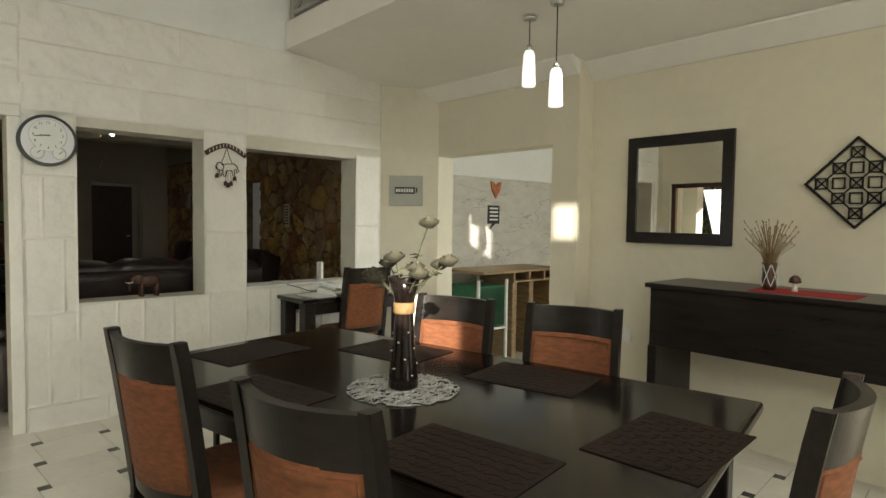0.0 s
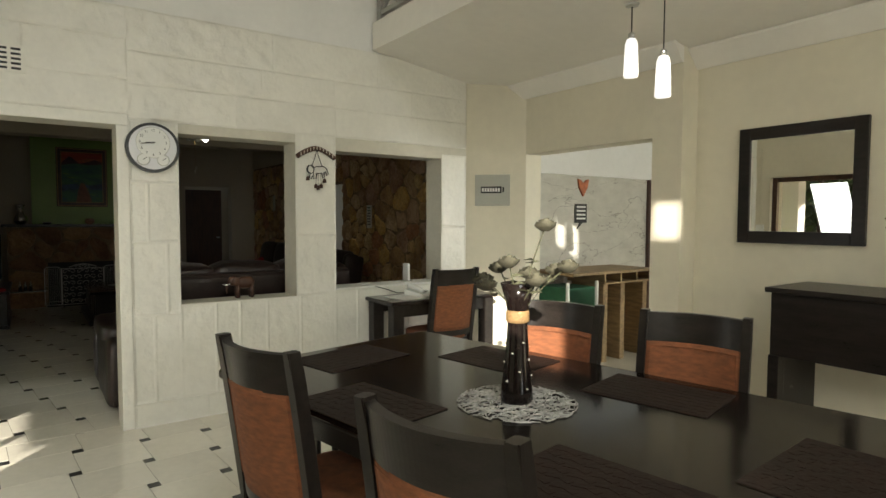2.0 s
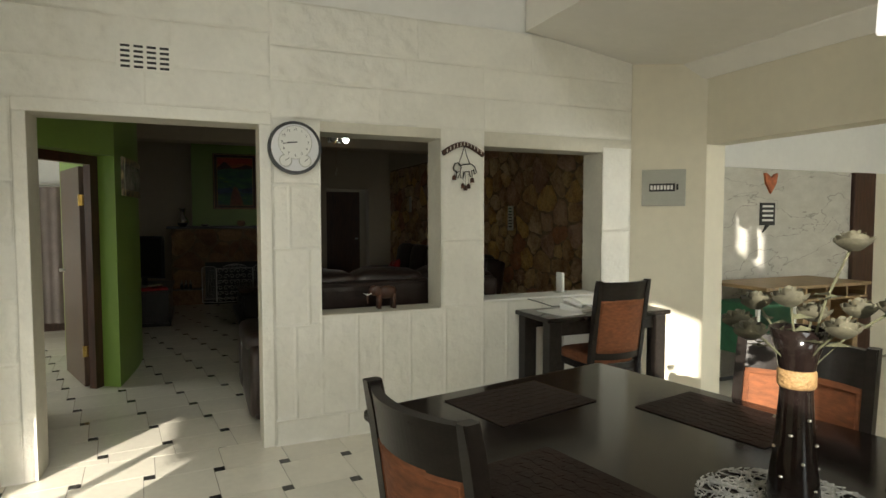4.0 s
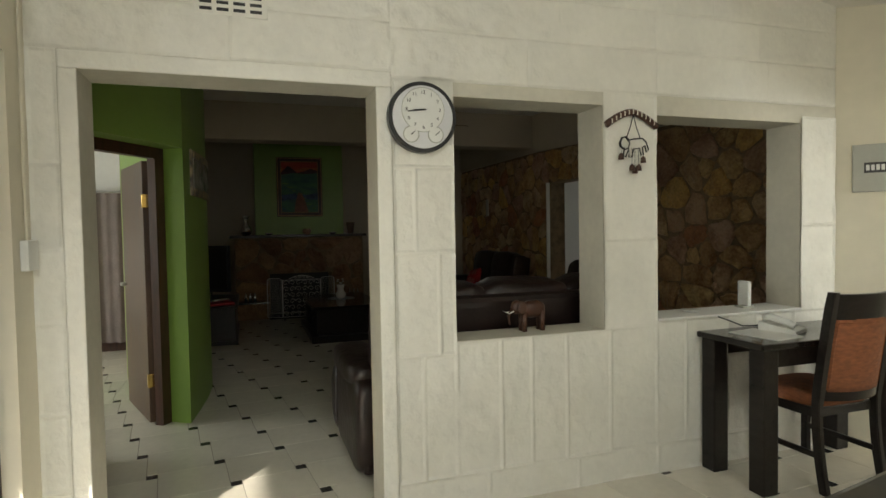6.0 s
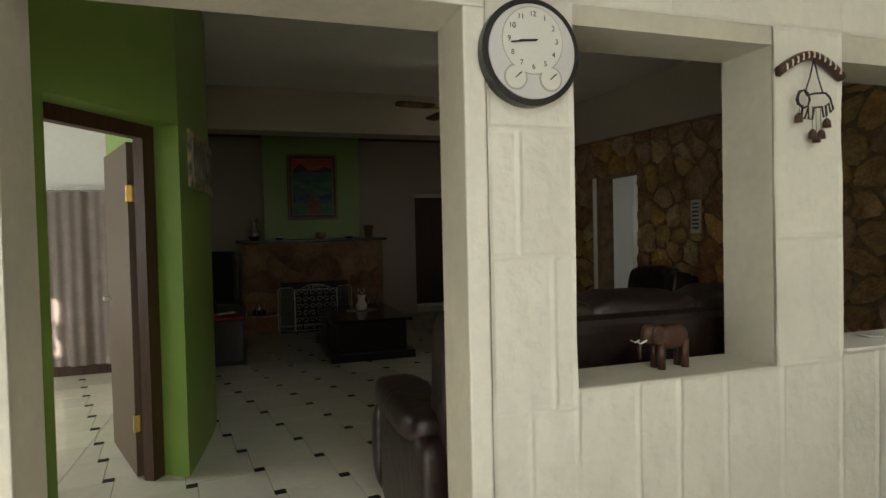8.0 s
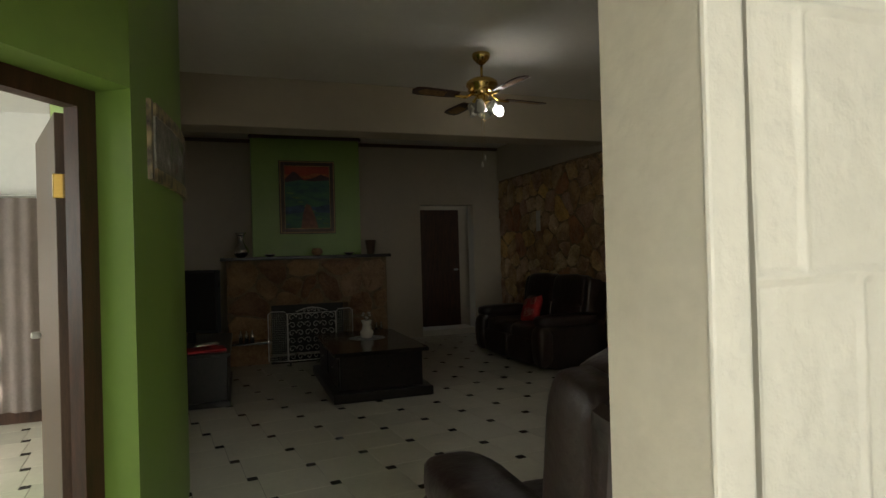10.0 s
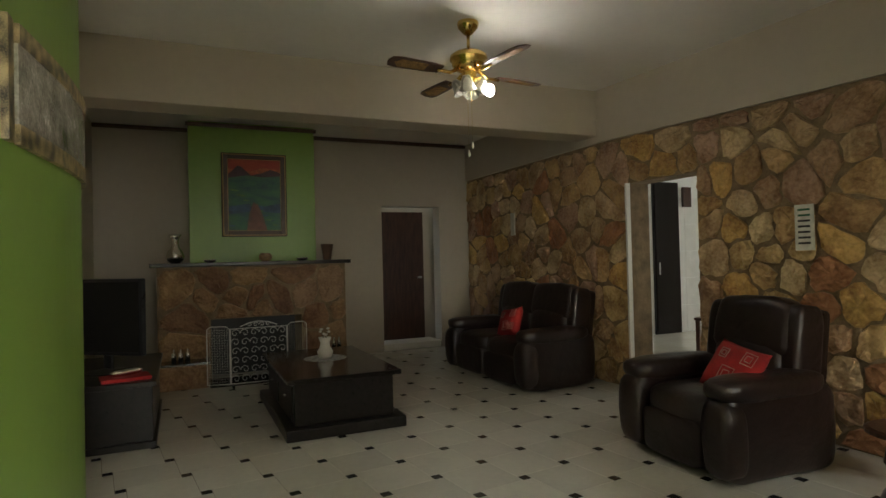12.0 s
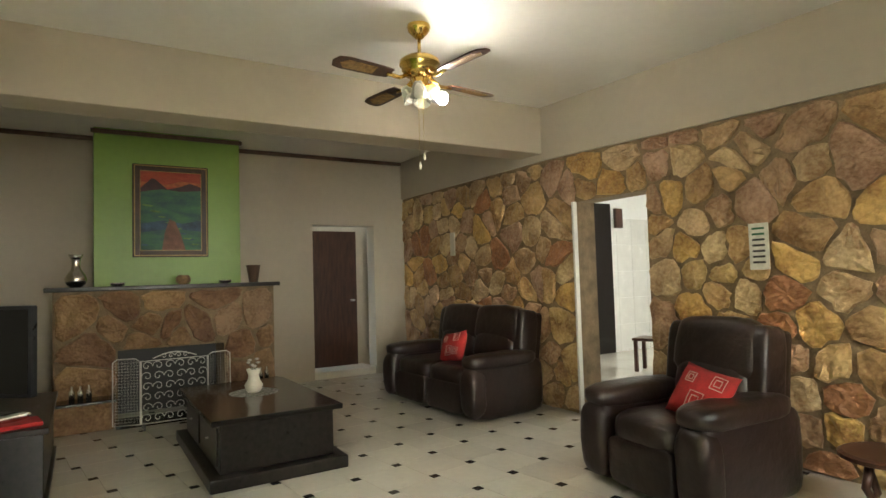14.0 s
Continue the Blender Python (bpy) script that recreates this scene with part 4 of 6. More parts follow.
part("case", disc(0.172, -0.018, 0.03), BLACKPL, ck)
part("plate", disc(0.152, 0.03, 0.036), mat("clock_silver", (0.66, 0.66, 0.68), 0.4, 0.2, var=0.03), ck)
face = part("dial", disc(0.106, 0.036, 0.039, (0, 0.034)), WHITEPL, ck)
part("dial_ring", disc(0.109, 0.035, 0.0375, (0, 0.034)), GREYPL, ck)
for sx in (-1, 1):
    part("small_dial_ring", disc(0.041, 0.035, 0.038, (sx * 0.062, -0.085)), GREYPL, ck)
    part("small_dial", disc(0.036, 0.038, 0.0395, (sx * 0.062, -0.085)), WHITEPL, ck)
    part("small_hand", box((0.0396, -0.002, -0.004), (0.041, 0.002, 0.026), m=Matrix.Translation((0, sx * 0.062, -0.085)) @ pose(0, 0, 0, -50, 0, 0)), INK, ck)
for h in range(1, 13):
    a = radians(30 * h)
    text("numeral", str(h), 0.024, Matrix.Translation((0.0395, 0.084 * math.sin(a), 0.034 + 0.084 * math.cos(a))) @ CX, INK, face, 0.0005)
part("hour_hand", box((0.040, -0.004, -0.01), (0.042, 0.004, 0.05), 0.001, 1, m=Matrix.Translation((0, 0, 0.034)) @ pose(0, 0, 0, 95, 0, 0)), INK, ck)
part("minute_hand", box((0.0425, -0.0025, -0.015), (0.044, 0.0025, 0.08), 0.001, 1, m=Matrix.Translation((0, 0, 0.034)) @ pose(0, 0, 0, 98, 0, 0)), INK, ck)

# hanging ornament: bowed bar with a wire lion and bells
orn = thing("hanging_ornament", (XW + 0.02, 2.425, 2.03), 0, "curved patterned wooden bar with a wire lion and small bells", "wall ornament")
bow = [(0, -0.165 + 0.33 * k / 12, 0.035 - 0.075 * (abs(k - 6) / 6) ** 1.6) for k in range(13)]
part("bar", tube(bow, 0.02, 8), BROWNWOOD, orn, "carved brown bar", True)
for k in range(1, 12):
    part("mark", tube([Vector(bow[k]) + Vector((0.018, 0, -0.012)), Vector(bow[k]) + Vector((0.018, 0, 0.012))], 0.004, 5), CERAMIC, orn)
for d in (-1, 1):
    part("chain", tube([(0.015, 0, 0.02), (0.015, d * 0.02, -0.05), (0.015, d * 0.045, -0.11)], 0.003, 5), INK, orn)
wire = [(-0.085, -0.13), (-0.075, -0.11), (-0.05, -0.105), (-0.035, -0.125), (0.0, -0.115), (0.06, -0.11), (0.085, -0.13), (0.1, -0.17), (0.085, -0.185), (0.075, -0.15), (0.06, -0.16), (0.065, -0.2), (0.05, -0.205),
        (0.04, -0.165), (0.0, -0.17), (-0.01, -0.215), (-0.03, -0.215), (-0.03, -0.17), (-0.05, -0.215), (-0.065, -0.21), (-0.06, -0.165), (-0.085, -0.16), (-0.09, -0.14), (-0.085, -0.13)]
part("lion_outline", tube([(0.015, y, z) for y, z in wire], 0.0042, 6), INK, orn, "black wire outline")
part("mane", tube([(0.017, -0.055 + 0.03 * math.cos(a * 0.785), -0.14 + 0.035 * math.sin(a * 0.785)) for a in range(9)], 0.004, 6), INK, orn)
for y, z in ((-0.08, -0.2), (-0.01, -0.26), (0.035, -0.26), (0.065, -0.215), (0.01, -0.275)):
    part("bell", lathe([(0.016, -0.03), (0.014, -0.005), (0.006, 0.006)], 10, at=(0.015, y, z)), BROWNWOOD, orn, "small dark bell", True)
    part("thread", tube([(0.015, y, z), (0.015, y * 0.9, -0.165)], 0.0015, 4), INK, orn)

# air vent
vent = thing("air_vent", (XW + 0.006, 0.34, 2.476), 0, "cream cast air brick with slotted holes", "vent")
part("plate", box((0, -0.155, -0.085), (0.012, 0.155, 0.085), 0.004), BLOCK, vent)
# black tabs on the plate give the darkness inside the open slots
for i in range(4):
    for j in range(5):
        part("dark_slot", box((0.0122, -0.13 + i * 0.07, -0.066 + j * 0.03), (0.0135, -0.08 + i * 0.07, -0.052 + j * 0.03)), INK, vent)

# side table with telephone
DT = thing("side_table", (-4.475, 3.44, 0), 0, "black wooden side table with thick square legs", "table")
DZ = 0.81
part("top", box((-0.23, -0.57, DZ - 0.035), (0.24, 0.55, DZ), 0.01), GLOSSWOOD, DT)
part("apron", box((0.17, -0.44, DZ - 0.14), (0.19, 0.42, DZ - 0.036), 0.003), DARKWOOD, DT)
part("apron", box((-0.2, -0.44, DZ - 0.14), (-0.18, 0.42, DZ - 0.036), 0.003), DARKWOOD, DT)
for sx in (-0.17, 0.17):
    for sy in (-0.49, 0.47):
        part("leg", box((sx - 0.05, sy - 0.05, 0), (sx + 0.05, sy + 0.05, DZ - 0.036), 0.008), DARKWOOD, DT)
ph = thing("telephone", (-4.5, 3.3, DZ), 20, "pale grey push-button telephone on the side table", "telephone")
part("base", prism([(-0.1, 0), (0.1, 0), (0.1, 0.02), (-0.1, 0.055)], -0.08, 0.08, axis="y"), WHITEPL, ph)
part("handset", tube([(-0.08, -0.05, 0.075), (-0.05, -0.05, 0.085), (0.05, -0.05, 0.06), (0.085, -0.05, 0.045)], 0.02, 10), WHITEPL, ph, smooth=True)
for i in range(12):
    part("key", box((-0.02 + (i % 4) * 0.022, 0.0 + (i // 4) * 0.022, 0.03), (-0.005 + (i % 4) * 0.022, 0.015 + (i // 4) * 0.022, 0.045), 0.002), GREYPL, ph)
part("cord", tube([(-0.1, 0.02, 0.02), (-0.16, 0.05, 0.01), (-0.2, -0.05, 0.012), (-0.21, -0.2, 0.06), (-0.2, -0.35, 0.1)], 0.004, 6), INK, ph)
bk = thing("papers", (-4.45, 3.12, DZ), 8, "loose papers under the telephone", "papers")
part("sheet", box((-0.15, -0.11, 0), (0.15, 0.11, 0.006)), WHITEPL, bk)
rt = thing("router", (-4.86, 3.39, 0.885), 0, "white upright router on the opening's sill", "router")
part("body", box((-0.045, -0.014, 0.01), (0.045, 0.014, 0.17), 0.01), WHITEPL, rt)
part("foot", box((-0.035, -0.045, 0), (0.035, 0.045, 0.012), 0.004), GREYPL, rt)
dish = thing("small_dish", (-4.84, 2.95, 0.885), 0, "small white dish on the opening's sill", "dish")
part("bowl", lathe([(0.035, 0), (0.06, 0.012), (0.058, 0.014), (0.0, 0.004)], 20), WHITEPL, dish, smooth=True)
sl = structure("window_sill", box((XI + 0.005, 2.605, 0.8855), (XW + 0.025, 3.685, 0.9), 0.004), WHITE, "white sill of the second opening", "sill")
for o in (rt, dish):
    o.location.z = 0.9

# elephant figure on the first sill
el = thing("elephant_figurine", (-4.86, 1.86, 0.86), 0, "small dark red-brown elephant figurine with white tusks", "figurine")
bm = cushion((0, 0.02, 0.12), (0.035, 0.075, 0.048), 0.8)
cushion((0, -0.075, 0.135), (0.028, 0.036, 0.038), 0.9, bm=bm)
tube([(0, -0.1, 0.13), (0, -0.125, 0.09), (0, -0.12, 0.04)], 0.012, 8, bm, 0.006)
for sx in (-1, 1):
    for y in (-0.04, 0.07):
        tube([(sx * 0.02, y, 0.11), (sx * 0.022, y, 0.0)], 0.016, 8, bm, 0.015)
    cushion((sx * 0.034, -0.06, 0.135), (0.006, 0.028, 0.036), 0.9, bm=bm)
part("figure", bm, BROWNWOOD, el, smooth=True)
for sx in (-1, 1):
    part("tusk", tube([(sx * 0.014, -0.1, 0.115), (sx * 0.018, -0.13, 0.105), (sx * 0.018, -0.15, 0.115)], 0.004, 6, r2=0.0015), WHITEPL, el, "white tusk")

# ---- kitchen corner ----
bar = thing("bar_table", (-4.35, 5.4, 0), 0, "pine bar counter with open pigeonholes and slab legs", "counter")
part("top", box((-0.3, -0.6, 0.93), (0.3, 0.72, 0.96), 0.008), PALEWOOD, bar)
part("shelf", box((-0.28, -0.1, 0.82), (0.28, 0.7, 0.84), 0.004), PALEWOOD, bar)
for y in (-0.1, 0.16, 0.42, 0.68):
    part("divider", box((-0.27, y, 0.84), (0.27, y + 0.02, 0.93)), PALEWOOD, bar)
for y in (-0.08, 0.2, 0.58):
    part("leg", box((-0.2, y, 0), (0.24, y + 0.07, 0.82), 0.006), PALEWOOD, bar, "upright pine slab")
part("side_board", box((-0.24, -0.01, 0), (-0.2, 0.65, 0.82), 0.004), PALEWOOD, bar)
gp2 = thing("glass_cabinet", (-4.35, 5.0, 0), 0, "small green-lined cabinet on thin white legs", "cabinet")
part("case", box((-0.22, -0.16, 0.36), (0.2, 0.24, 0.8), 0.01), GREENPL, gp2, "green lining")
part("front", box((0.203, -0.14, 0.38), (0.208, 0.22, 0.78)), glass, gp2, "clear glass front")
for sx in (-0.22, 0.21):
    for sy in (-0.18, 0.25):
        part("leg", box((sx - 0.014, sy - 0.014, 0), (sx + 0.014, sy + 0.014, 0.86), 0.003), WHITEPL, gp2, "thin white post")
part("rail", box((0.2, -0.17, 0.33), (0.222, 0.24, 0.355), 0.003), WHITEPL, gp2)
sg = thing("speech_sign", (XW - 0.1, 5.75, 1.55), 0, "black speech-bubble sign with white lines on the veined wall", "sign")
part("board", prism([(-0.1, -0.1), (-0.02, -0.1), (-0.06, -0.17), (0.03, -0.1), (0.1, -0.1), (0.1, 0.12), (-0.1, 0.12)], 0.0, 0.012, axis="x"), INK, sg)
for k in range(4):
    part("line", box((0.0122, -0.075, 0.075 - k * 0.045), (0.013, 0.075, 0.095 - k * 0.045)), WHITEPL, sg)
fx = thing("orange_wall_ornament", (XW - 0.1, 5.78, 1.86), 0, "small orange carved wall ornament", "wall ornament")
part("carving", prism([(-0.05, 0.09), (-0.09, 0.1), (-0.07, 0.0), (0.0, -0.1), (0.07, 0.0), (0.09, 0.1), (0.05, 0.09), (0, 0.05)], 0, 0.02, axis="x"), ORANGE, fx)

# socket and cable beside the doorway
wb = thing("cable_socket", (-4.63, -0.45, 1.36), 0, "white surface socket with a cable on the wall", "socket")
part("box", box((-0.06, 0, -0.06), (0.06, 0.03, 0.06), 0.006), WHITEPL, wb)
part("cable", tube([(0, 0.008, 0.06), (0.006, 0.008, 0.3), (-0.004, 0.008, 0.7), (0.0, 0.008, 1.2)], 0.006, 6), CREAM, wb)

# ---- living room ----
fp = thing("fireplace", (0, 0, 0), 0, "brown field-stone fireplace with dark mantel shelf", "fireplace")
part("hearth_body", wall_cut("x", -12.62, -12.14, 0.17, 2.3, 0, 1.33, [(0.72, 1.75, -0.1, 0.72)]), MORTAR, fp)
part("firebox", box((-12.66, 0.7, 0), (-12.61, 1.77, 0.75)), INK, fp, "black firebox back")
part("mantel", box((-12.68, 0.1, 1.33), (-12.07, 2.36, 1.375), 0.008), DARKWOOD, fp, "dark polished mantel shelf")
part("ledge", box((-12.14, 0.17, 0), (-11.86, 0.68, 0.26), 0.02), HEARTHSTONE, fp, "low stone side ledge")
part("ledge", box((-12.14, 1.8, 0), (-11.86, 2.3, 0.26), 0.02), HEARTHSTONE, fp, "low stone side ledge")
part("ledge_top", box((-12.14, 0.14, 0.26), (-11.84, 0.7, 0.29), 0.006), GLOSSWOOD, fp)
part("ledge_top", box((-12.14, 1.78, 0.26), (-11.84, 2.33, 0.29), 0.006), GLOSSWOOD, fp)
part("hearth_slab", box((-12.14, 0.69, 0.0), (-11.8, 1.79, 0.04), 0.006), GLOSSWOOD, fp)
structure("wall_chimney", box((XF - 0.01, 0.52, 0), (-12.66, 2.05, 3.118)), GREEN, "lime green chimney breast", "wall")
structure("trim_chimney", box((-12.658, 0.49, 3.05), (-12.62, 2.08, 3.1), 0.015), DOORWOOD, "brown cornice on the chimney breast", "cornice")

pic = thing("painting", (-12.655, 1.285, 2.215), 0, "painting of red mountains and green fields in a gilt frame", "painting")
W2, H2 = 0.395, 0.525
for lo, hi in (((0, -W2, -H2), (0.04, -W2 + 0.075, H2)), ((0, W2 - 0.075, -H2), (0.04, W2, H2)), ((0, -W2 + 0.075, H2 - 0.075), (0.04, W2 - 0.075, H2)), ((0, -W2 + 0.075, -H2), (0.04, W2 - 0.075, -H2 + 0.075))):
    part("frame_rail", box(lo, hi, 0.012, 3), GOLD, pic)
w, h = W2 - 0.075, H2 - 0.075
for lo, hi in (((0.036, -W2 + 0.012, -H2 + 0.012), (0.044, -W2 + 0.024, H2 - 0.012)), ((0.036, W2 - 0.024, -H2 + 0.012), (0.044, W2 - 0.012, H2 - 0.012)),
               ((0.036, -W2 + 0.024, H2 - 0.024), (0.044, W2 - 0.024, H2 - 0.012)), ((0.036, -W2 + 0.024, -H2 + 0.012), (0.044, W2 - 0.024, -H2 + 0.024))):
    part("gilt_bead", box(lo, hi, 0.003), GILT, pic, "gilt outer bead")
for lo, hi in (((0.03, -w - 0.004, -h), (0.036, -w + 0.004, h)), ((0.03, w - 0.004, -h), (0.036, w + 0.004, h)), ((0.03, -w, h - 0.004), (0.036, w, h + 0.004)), ((0.03, -w, -h - 0.004), (0.036, w, -h + 0.004))):
    part("fillet", box(lo, hi), GILT, pic, "thin gilt fillet")
part("canvas", box((0.005, -w, -h), (0.015, w, h)), SKYRED, pic, "red evening sky")
part("hills", prism([(-w, h - 0.3), (-w, h - 0.2), (-w + 0.12, h - 0.08), (-w + 0.16, h - 0.09), (-w + 0.28, h - 0.2), (0.08, h - 0.17), (0.2, h - 0.12), (w, h - 0.16), (w, h - 0.3)], 0.0155, 0.0165, axis="x"), HILL, pic)
part("meadow", prism([(-w, -h), (-w, h - 0.24), (-0.1, h - 0.2), (0.1, h - 0.22), (w, h - 0.2), (w, -h)], 0.017, 0.018, axis="x"), MEADOW, pic)
part("glow", prism([(-w, h - 0.17), (-w, h - 0.12), (-0.05, h - 0.15), (0.1, h - 0.1), (w, h - 0.12), (w, h - 0.17)], 0.0151, 0.0154, axis="x"), ORANGE, pic, "orange evening glow")
part("lake", prism([(-w, -h + 0.2), (-w, -h + 0.3), (-0.1, -h + 0.34), (0.12, -h + 0.31), (w, -h + 0.35), (w, -h + 0.22), (0, -h + 0.25)], 0.0181, 0.0183, axis="x"), LAKE, pic, "blue-grey water")
for k in range(14):
    yy, zz = -w + 0.04 + 2 * (w - 0.04) * ((k * 0.618) % 1), -h + 0.06 + 0.5 * ((k * 0.377) % 1)
    part("brushstroke", prism([(yy - 0.05, zz), (yy - 0.02, zz + 0.014), (yy + 0.05, zz + 0.006), (yy + 0.02, zz - 0.008)], 0.0183, 0.0184 + 0.0001 * (k % 3), axis="x"), LAKE if k % 3 == 0 else BRUSH, pic)
part("mound", prism([(-0.1, -h), (-0.07, -h + 0.2), (-0.02, -h + 0.36), (0.04, -h + 0.33), (0.1, -h + 0.18), (0.15, -h)], 0.0185, 0.0195, axis="x"), MOUND, pic)

sv = thing("silver_vase", (-12.3, 0.36, 1.375), 0, "round-bellied silver vase on the mantel", "vase")
part("body", lathe([(0.05, 0), (0.085, 0.03), (0.1, 0.08), (0.08, 0.13), (0.045, 0.18), (0.036, 0.23), (0.045, 0.29), (0.07, 0.33), (0.064, 0.33), (0.03, 0.25), (0, 0.2)], 28), SILVER, sv, smooth=True)
for y, s in ((0.73, 0.6), (1.8, 0.6)):
    bw = thing("small_bowl", (-12.3, y, 1.375), 0, "low pale dish on the mantel", "bowl", "mantel dishes")
    part("bowl", lathe([(0.03, 0), (0.06, 0.01), (0.075, 0.035), (0.07, 0.035), (0.0, 0.012)], 20), SILVER, bw, smooth=True)
pt = thing("clay_pot", (-12.3, 1.36, 1.375), 0, "small round clay pot on the mantel", "pot")
part("pot", lathe([(0.04, 0), (0.075, 0.03), (0.075, 0.07), (0.055, 0.095), (0.06, 0.1), (0.045, 0.09), (0, 0.04)], 20), ROPE, pt, smooth=True)
cw = thing("woven_cup", (-12.32, 2.12, 1.375), 0, "brown woven cup on the mantel end", "cup")
part("cup", lathe([(0.05, 0), (0.06, 0.08), (0.08, 0.2), (0.074, 0.2), (0.05, 0.06), (0, 0.03)], 18), DOORWOOD, cw, smooth=True)
for y in (0.4, 2.1):
    jar = thing("glass_jars", (-12.0, y, 0.29), 0, "small glass bottles on the hearth ledge", "bottles", "hearth bottles")
    for k in range(3):
        part("bottle", lathe([(0.025, 0), (0.027, 0.09), (0.012, 0.11), (0.012, 0.14)], 12, at=(0.03 * (k % 2), -0.07 + k * 0.07, 0)), SILVER, jar, smooth=True)

# fire screen
fs = thing("fire_screen", (-11.72, 1.2, 0.04), 0, "white wire fire screen with scrollwork and folding side wings", "fire screen")


def scroll(cy, cz, r, d):
    return [(0, cy + d * r * (1 - k / 13) * math.cos(k * 0.62), cz + r * (1 - k / 13) * math.sin(k * 0.62)) for k in range(12)]


mid = part("centre_panel", tube([(0, -0.3, 0.0), (0, -0.3, 0.6), (0, 0.3, 0.6), (0, 0.3, 0.0), (0, -0.3, 0.0)], 0.007, 6), WHITEWIRE, fs)
for i in range(6):
    for j in range(6):
        part("scroll", tube(scroll(-0.25 + i * 0.1, 0.05 + j * 0.1, 0.05, 1 if (i + j) % 2 else -1), 0.0038, 4), WHITEWIRE, mid)
part("crest", tube([(0, -0.2 + 0.4 * k / 10, 0.62 + 0.05 * math.sin(math.pi * k / 10)) for k in range(11)], 0.006, 6), WHITEWIRE, fs)
for k in range(4):
    part("crest_scroll", tube(scroll(-0.1 + 0.066 * k, 0.635, 0.03, 1 if k % 2 else -1), 0.004, 4), WHITEWIRE, fs)
for d in (-1, 1):
    wing = part("wing", tube([(0, 0, 0), (0, 0, 0.6), (0, d * 0.04, 0.63), (0, d * 0.2, 0.63), (0, d * 0.24, 0.6), (0, d * 0.24, 0)] + [(0, 0, 0)], 0.006, 6), WHITEWIRE, fs)
    wing.matrix_local = pose(0, d * 0.31, 0, 0, 0, d * 18)
    bm = bmesh.new()
    for k in range(1, 9):
        tube([(0, d * 0.24 * k / 9, 0.01), (0, d * 0.24 * k / 9, 0.62)], 0.0012, 3, bm)
    for k in range(1, 22):
        tube([(0, 0, 0.62 * k / 22), (0, d * 0.24, 0.62 * k / 22)], 0.0012, 3, bm)
    part("mesh", bm, WHITEWIRE, wing)
for y in (-0.28, 0.28):
    part("foot", box((-0.06, y - 0.012, -0.04), (0.08, y + 0.012, 0.0), 0.004), INK, fs)

# coffee table
ct = thing("coffee_table", (-10.23, 1.6, 0), 0, "low black wooden chest coffee table on a plinth", "coffee table")
part("plinth", box((-0.81, -0.48, 0), (0.81, 0.48, 0.09), 0.012), DARKWOOD, ct)
part("body", box((-0.72, -0.4, 0.09), (0.72, 0.4, 0.42), 0.008), DARKWOOD, ct)
part("top", box((-0.77, -0.46, 0.42), (0.77, 0.46, 0.46), 0.01), GLOSSWOOD, ct, "polished black top")
for x in (-0.36, 0.36):
    dr = part("drawer", box((x - 0.3, -0.412, 0.13), (x + 0.3, -0.4, 0.39), 0.004), DARKWOOD, ct)
    part("handle", lathe([(0.012, 0), (0.014, 0.01), (0, 0.014)], 12, at=(x, -0.42, 0.26)), CHROME, dr, "steel knob")
d2 = thing("lace_doily", (-10.35, 1.63, 0.46), 0, "round white lace doily on the coffee table", "table mat")
bm = lathe([(0.0, 0), (0.17, 0), (0.17, 0.002), (0.0, 0.003)], 36)
for k in range(36):
    a = k * math.pi / 18
    lathe([(0.018, 0), (0.015, 0.003), (0, 0.003)], 8, bm, (0.18 * math.cos(a), 0.18 * math.sin(a), 0))
part("lace", bm, mat("lace", (0.45, 0.44, 0.41), 0.8, var=0.5, scale=28), d2)
v2 = thing("white_vase", (-10.35, 1.63, 0.463), 0, "small cream ceramic vase on the lace doily", "vase")
part("body", lathe([(0.05, 0), (0.065, 0.02), (0.075, 0.06), (0.05, 0.1), (0.042, 0.14), (0.06, 0.19), (0.055, 0.19), (0.03, 0.13), (0, 0.1)], 24), CERAMIC, v2, smooth=True)
f2 = thing("dried_flowers", (-10.35, 1.63, 0.6), 0, "small pale dried flowers in the cream vase", "flowers")
for k in range(6):
    a = k * 1.05
    tip = Vector((0.04 * math.cos(a), 0.04 * math.sin(a), 0.08 + 0.025 * (k % 3)))
    part("stem", tube([(0, 0, 0), tip], 0.002, 4), STEM, f2)
    bloom(tip, 0.02, f2, CERAMIC, rnd)


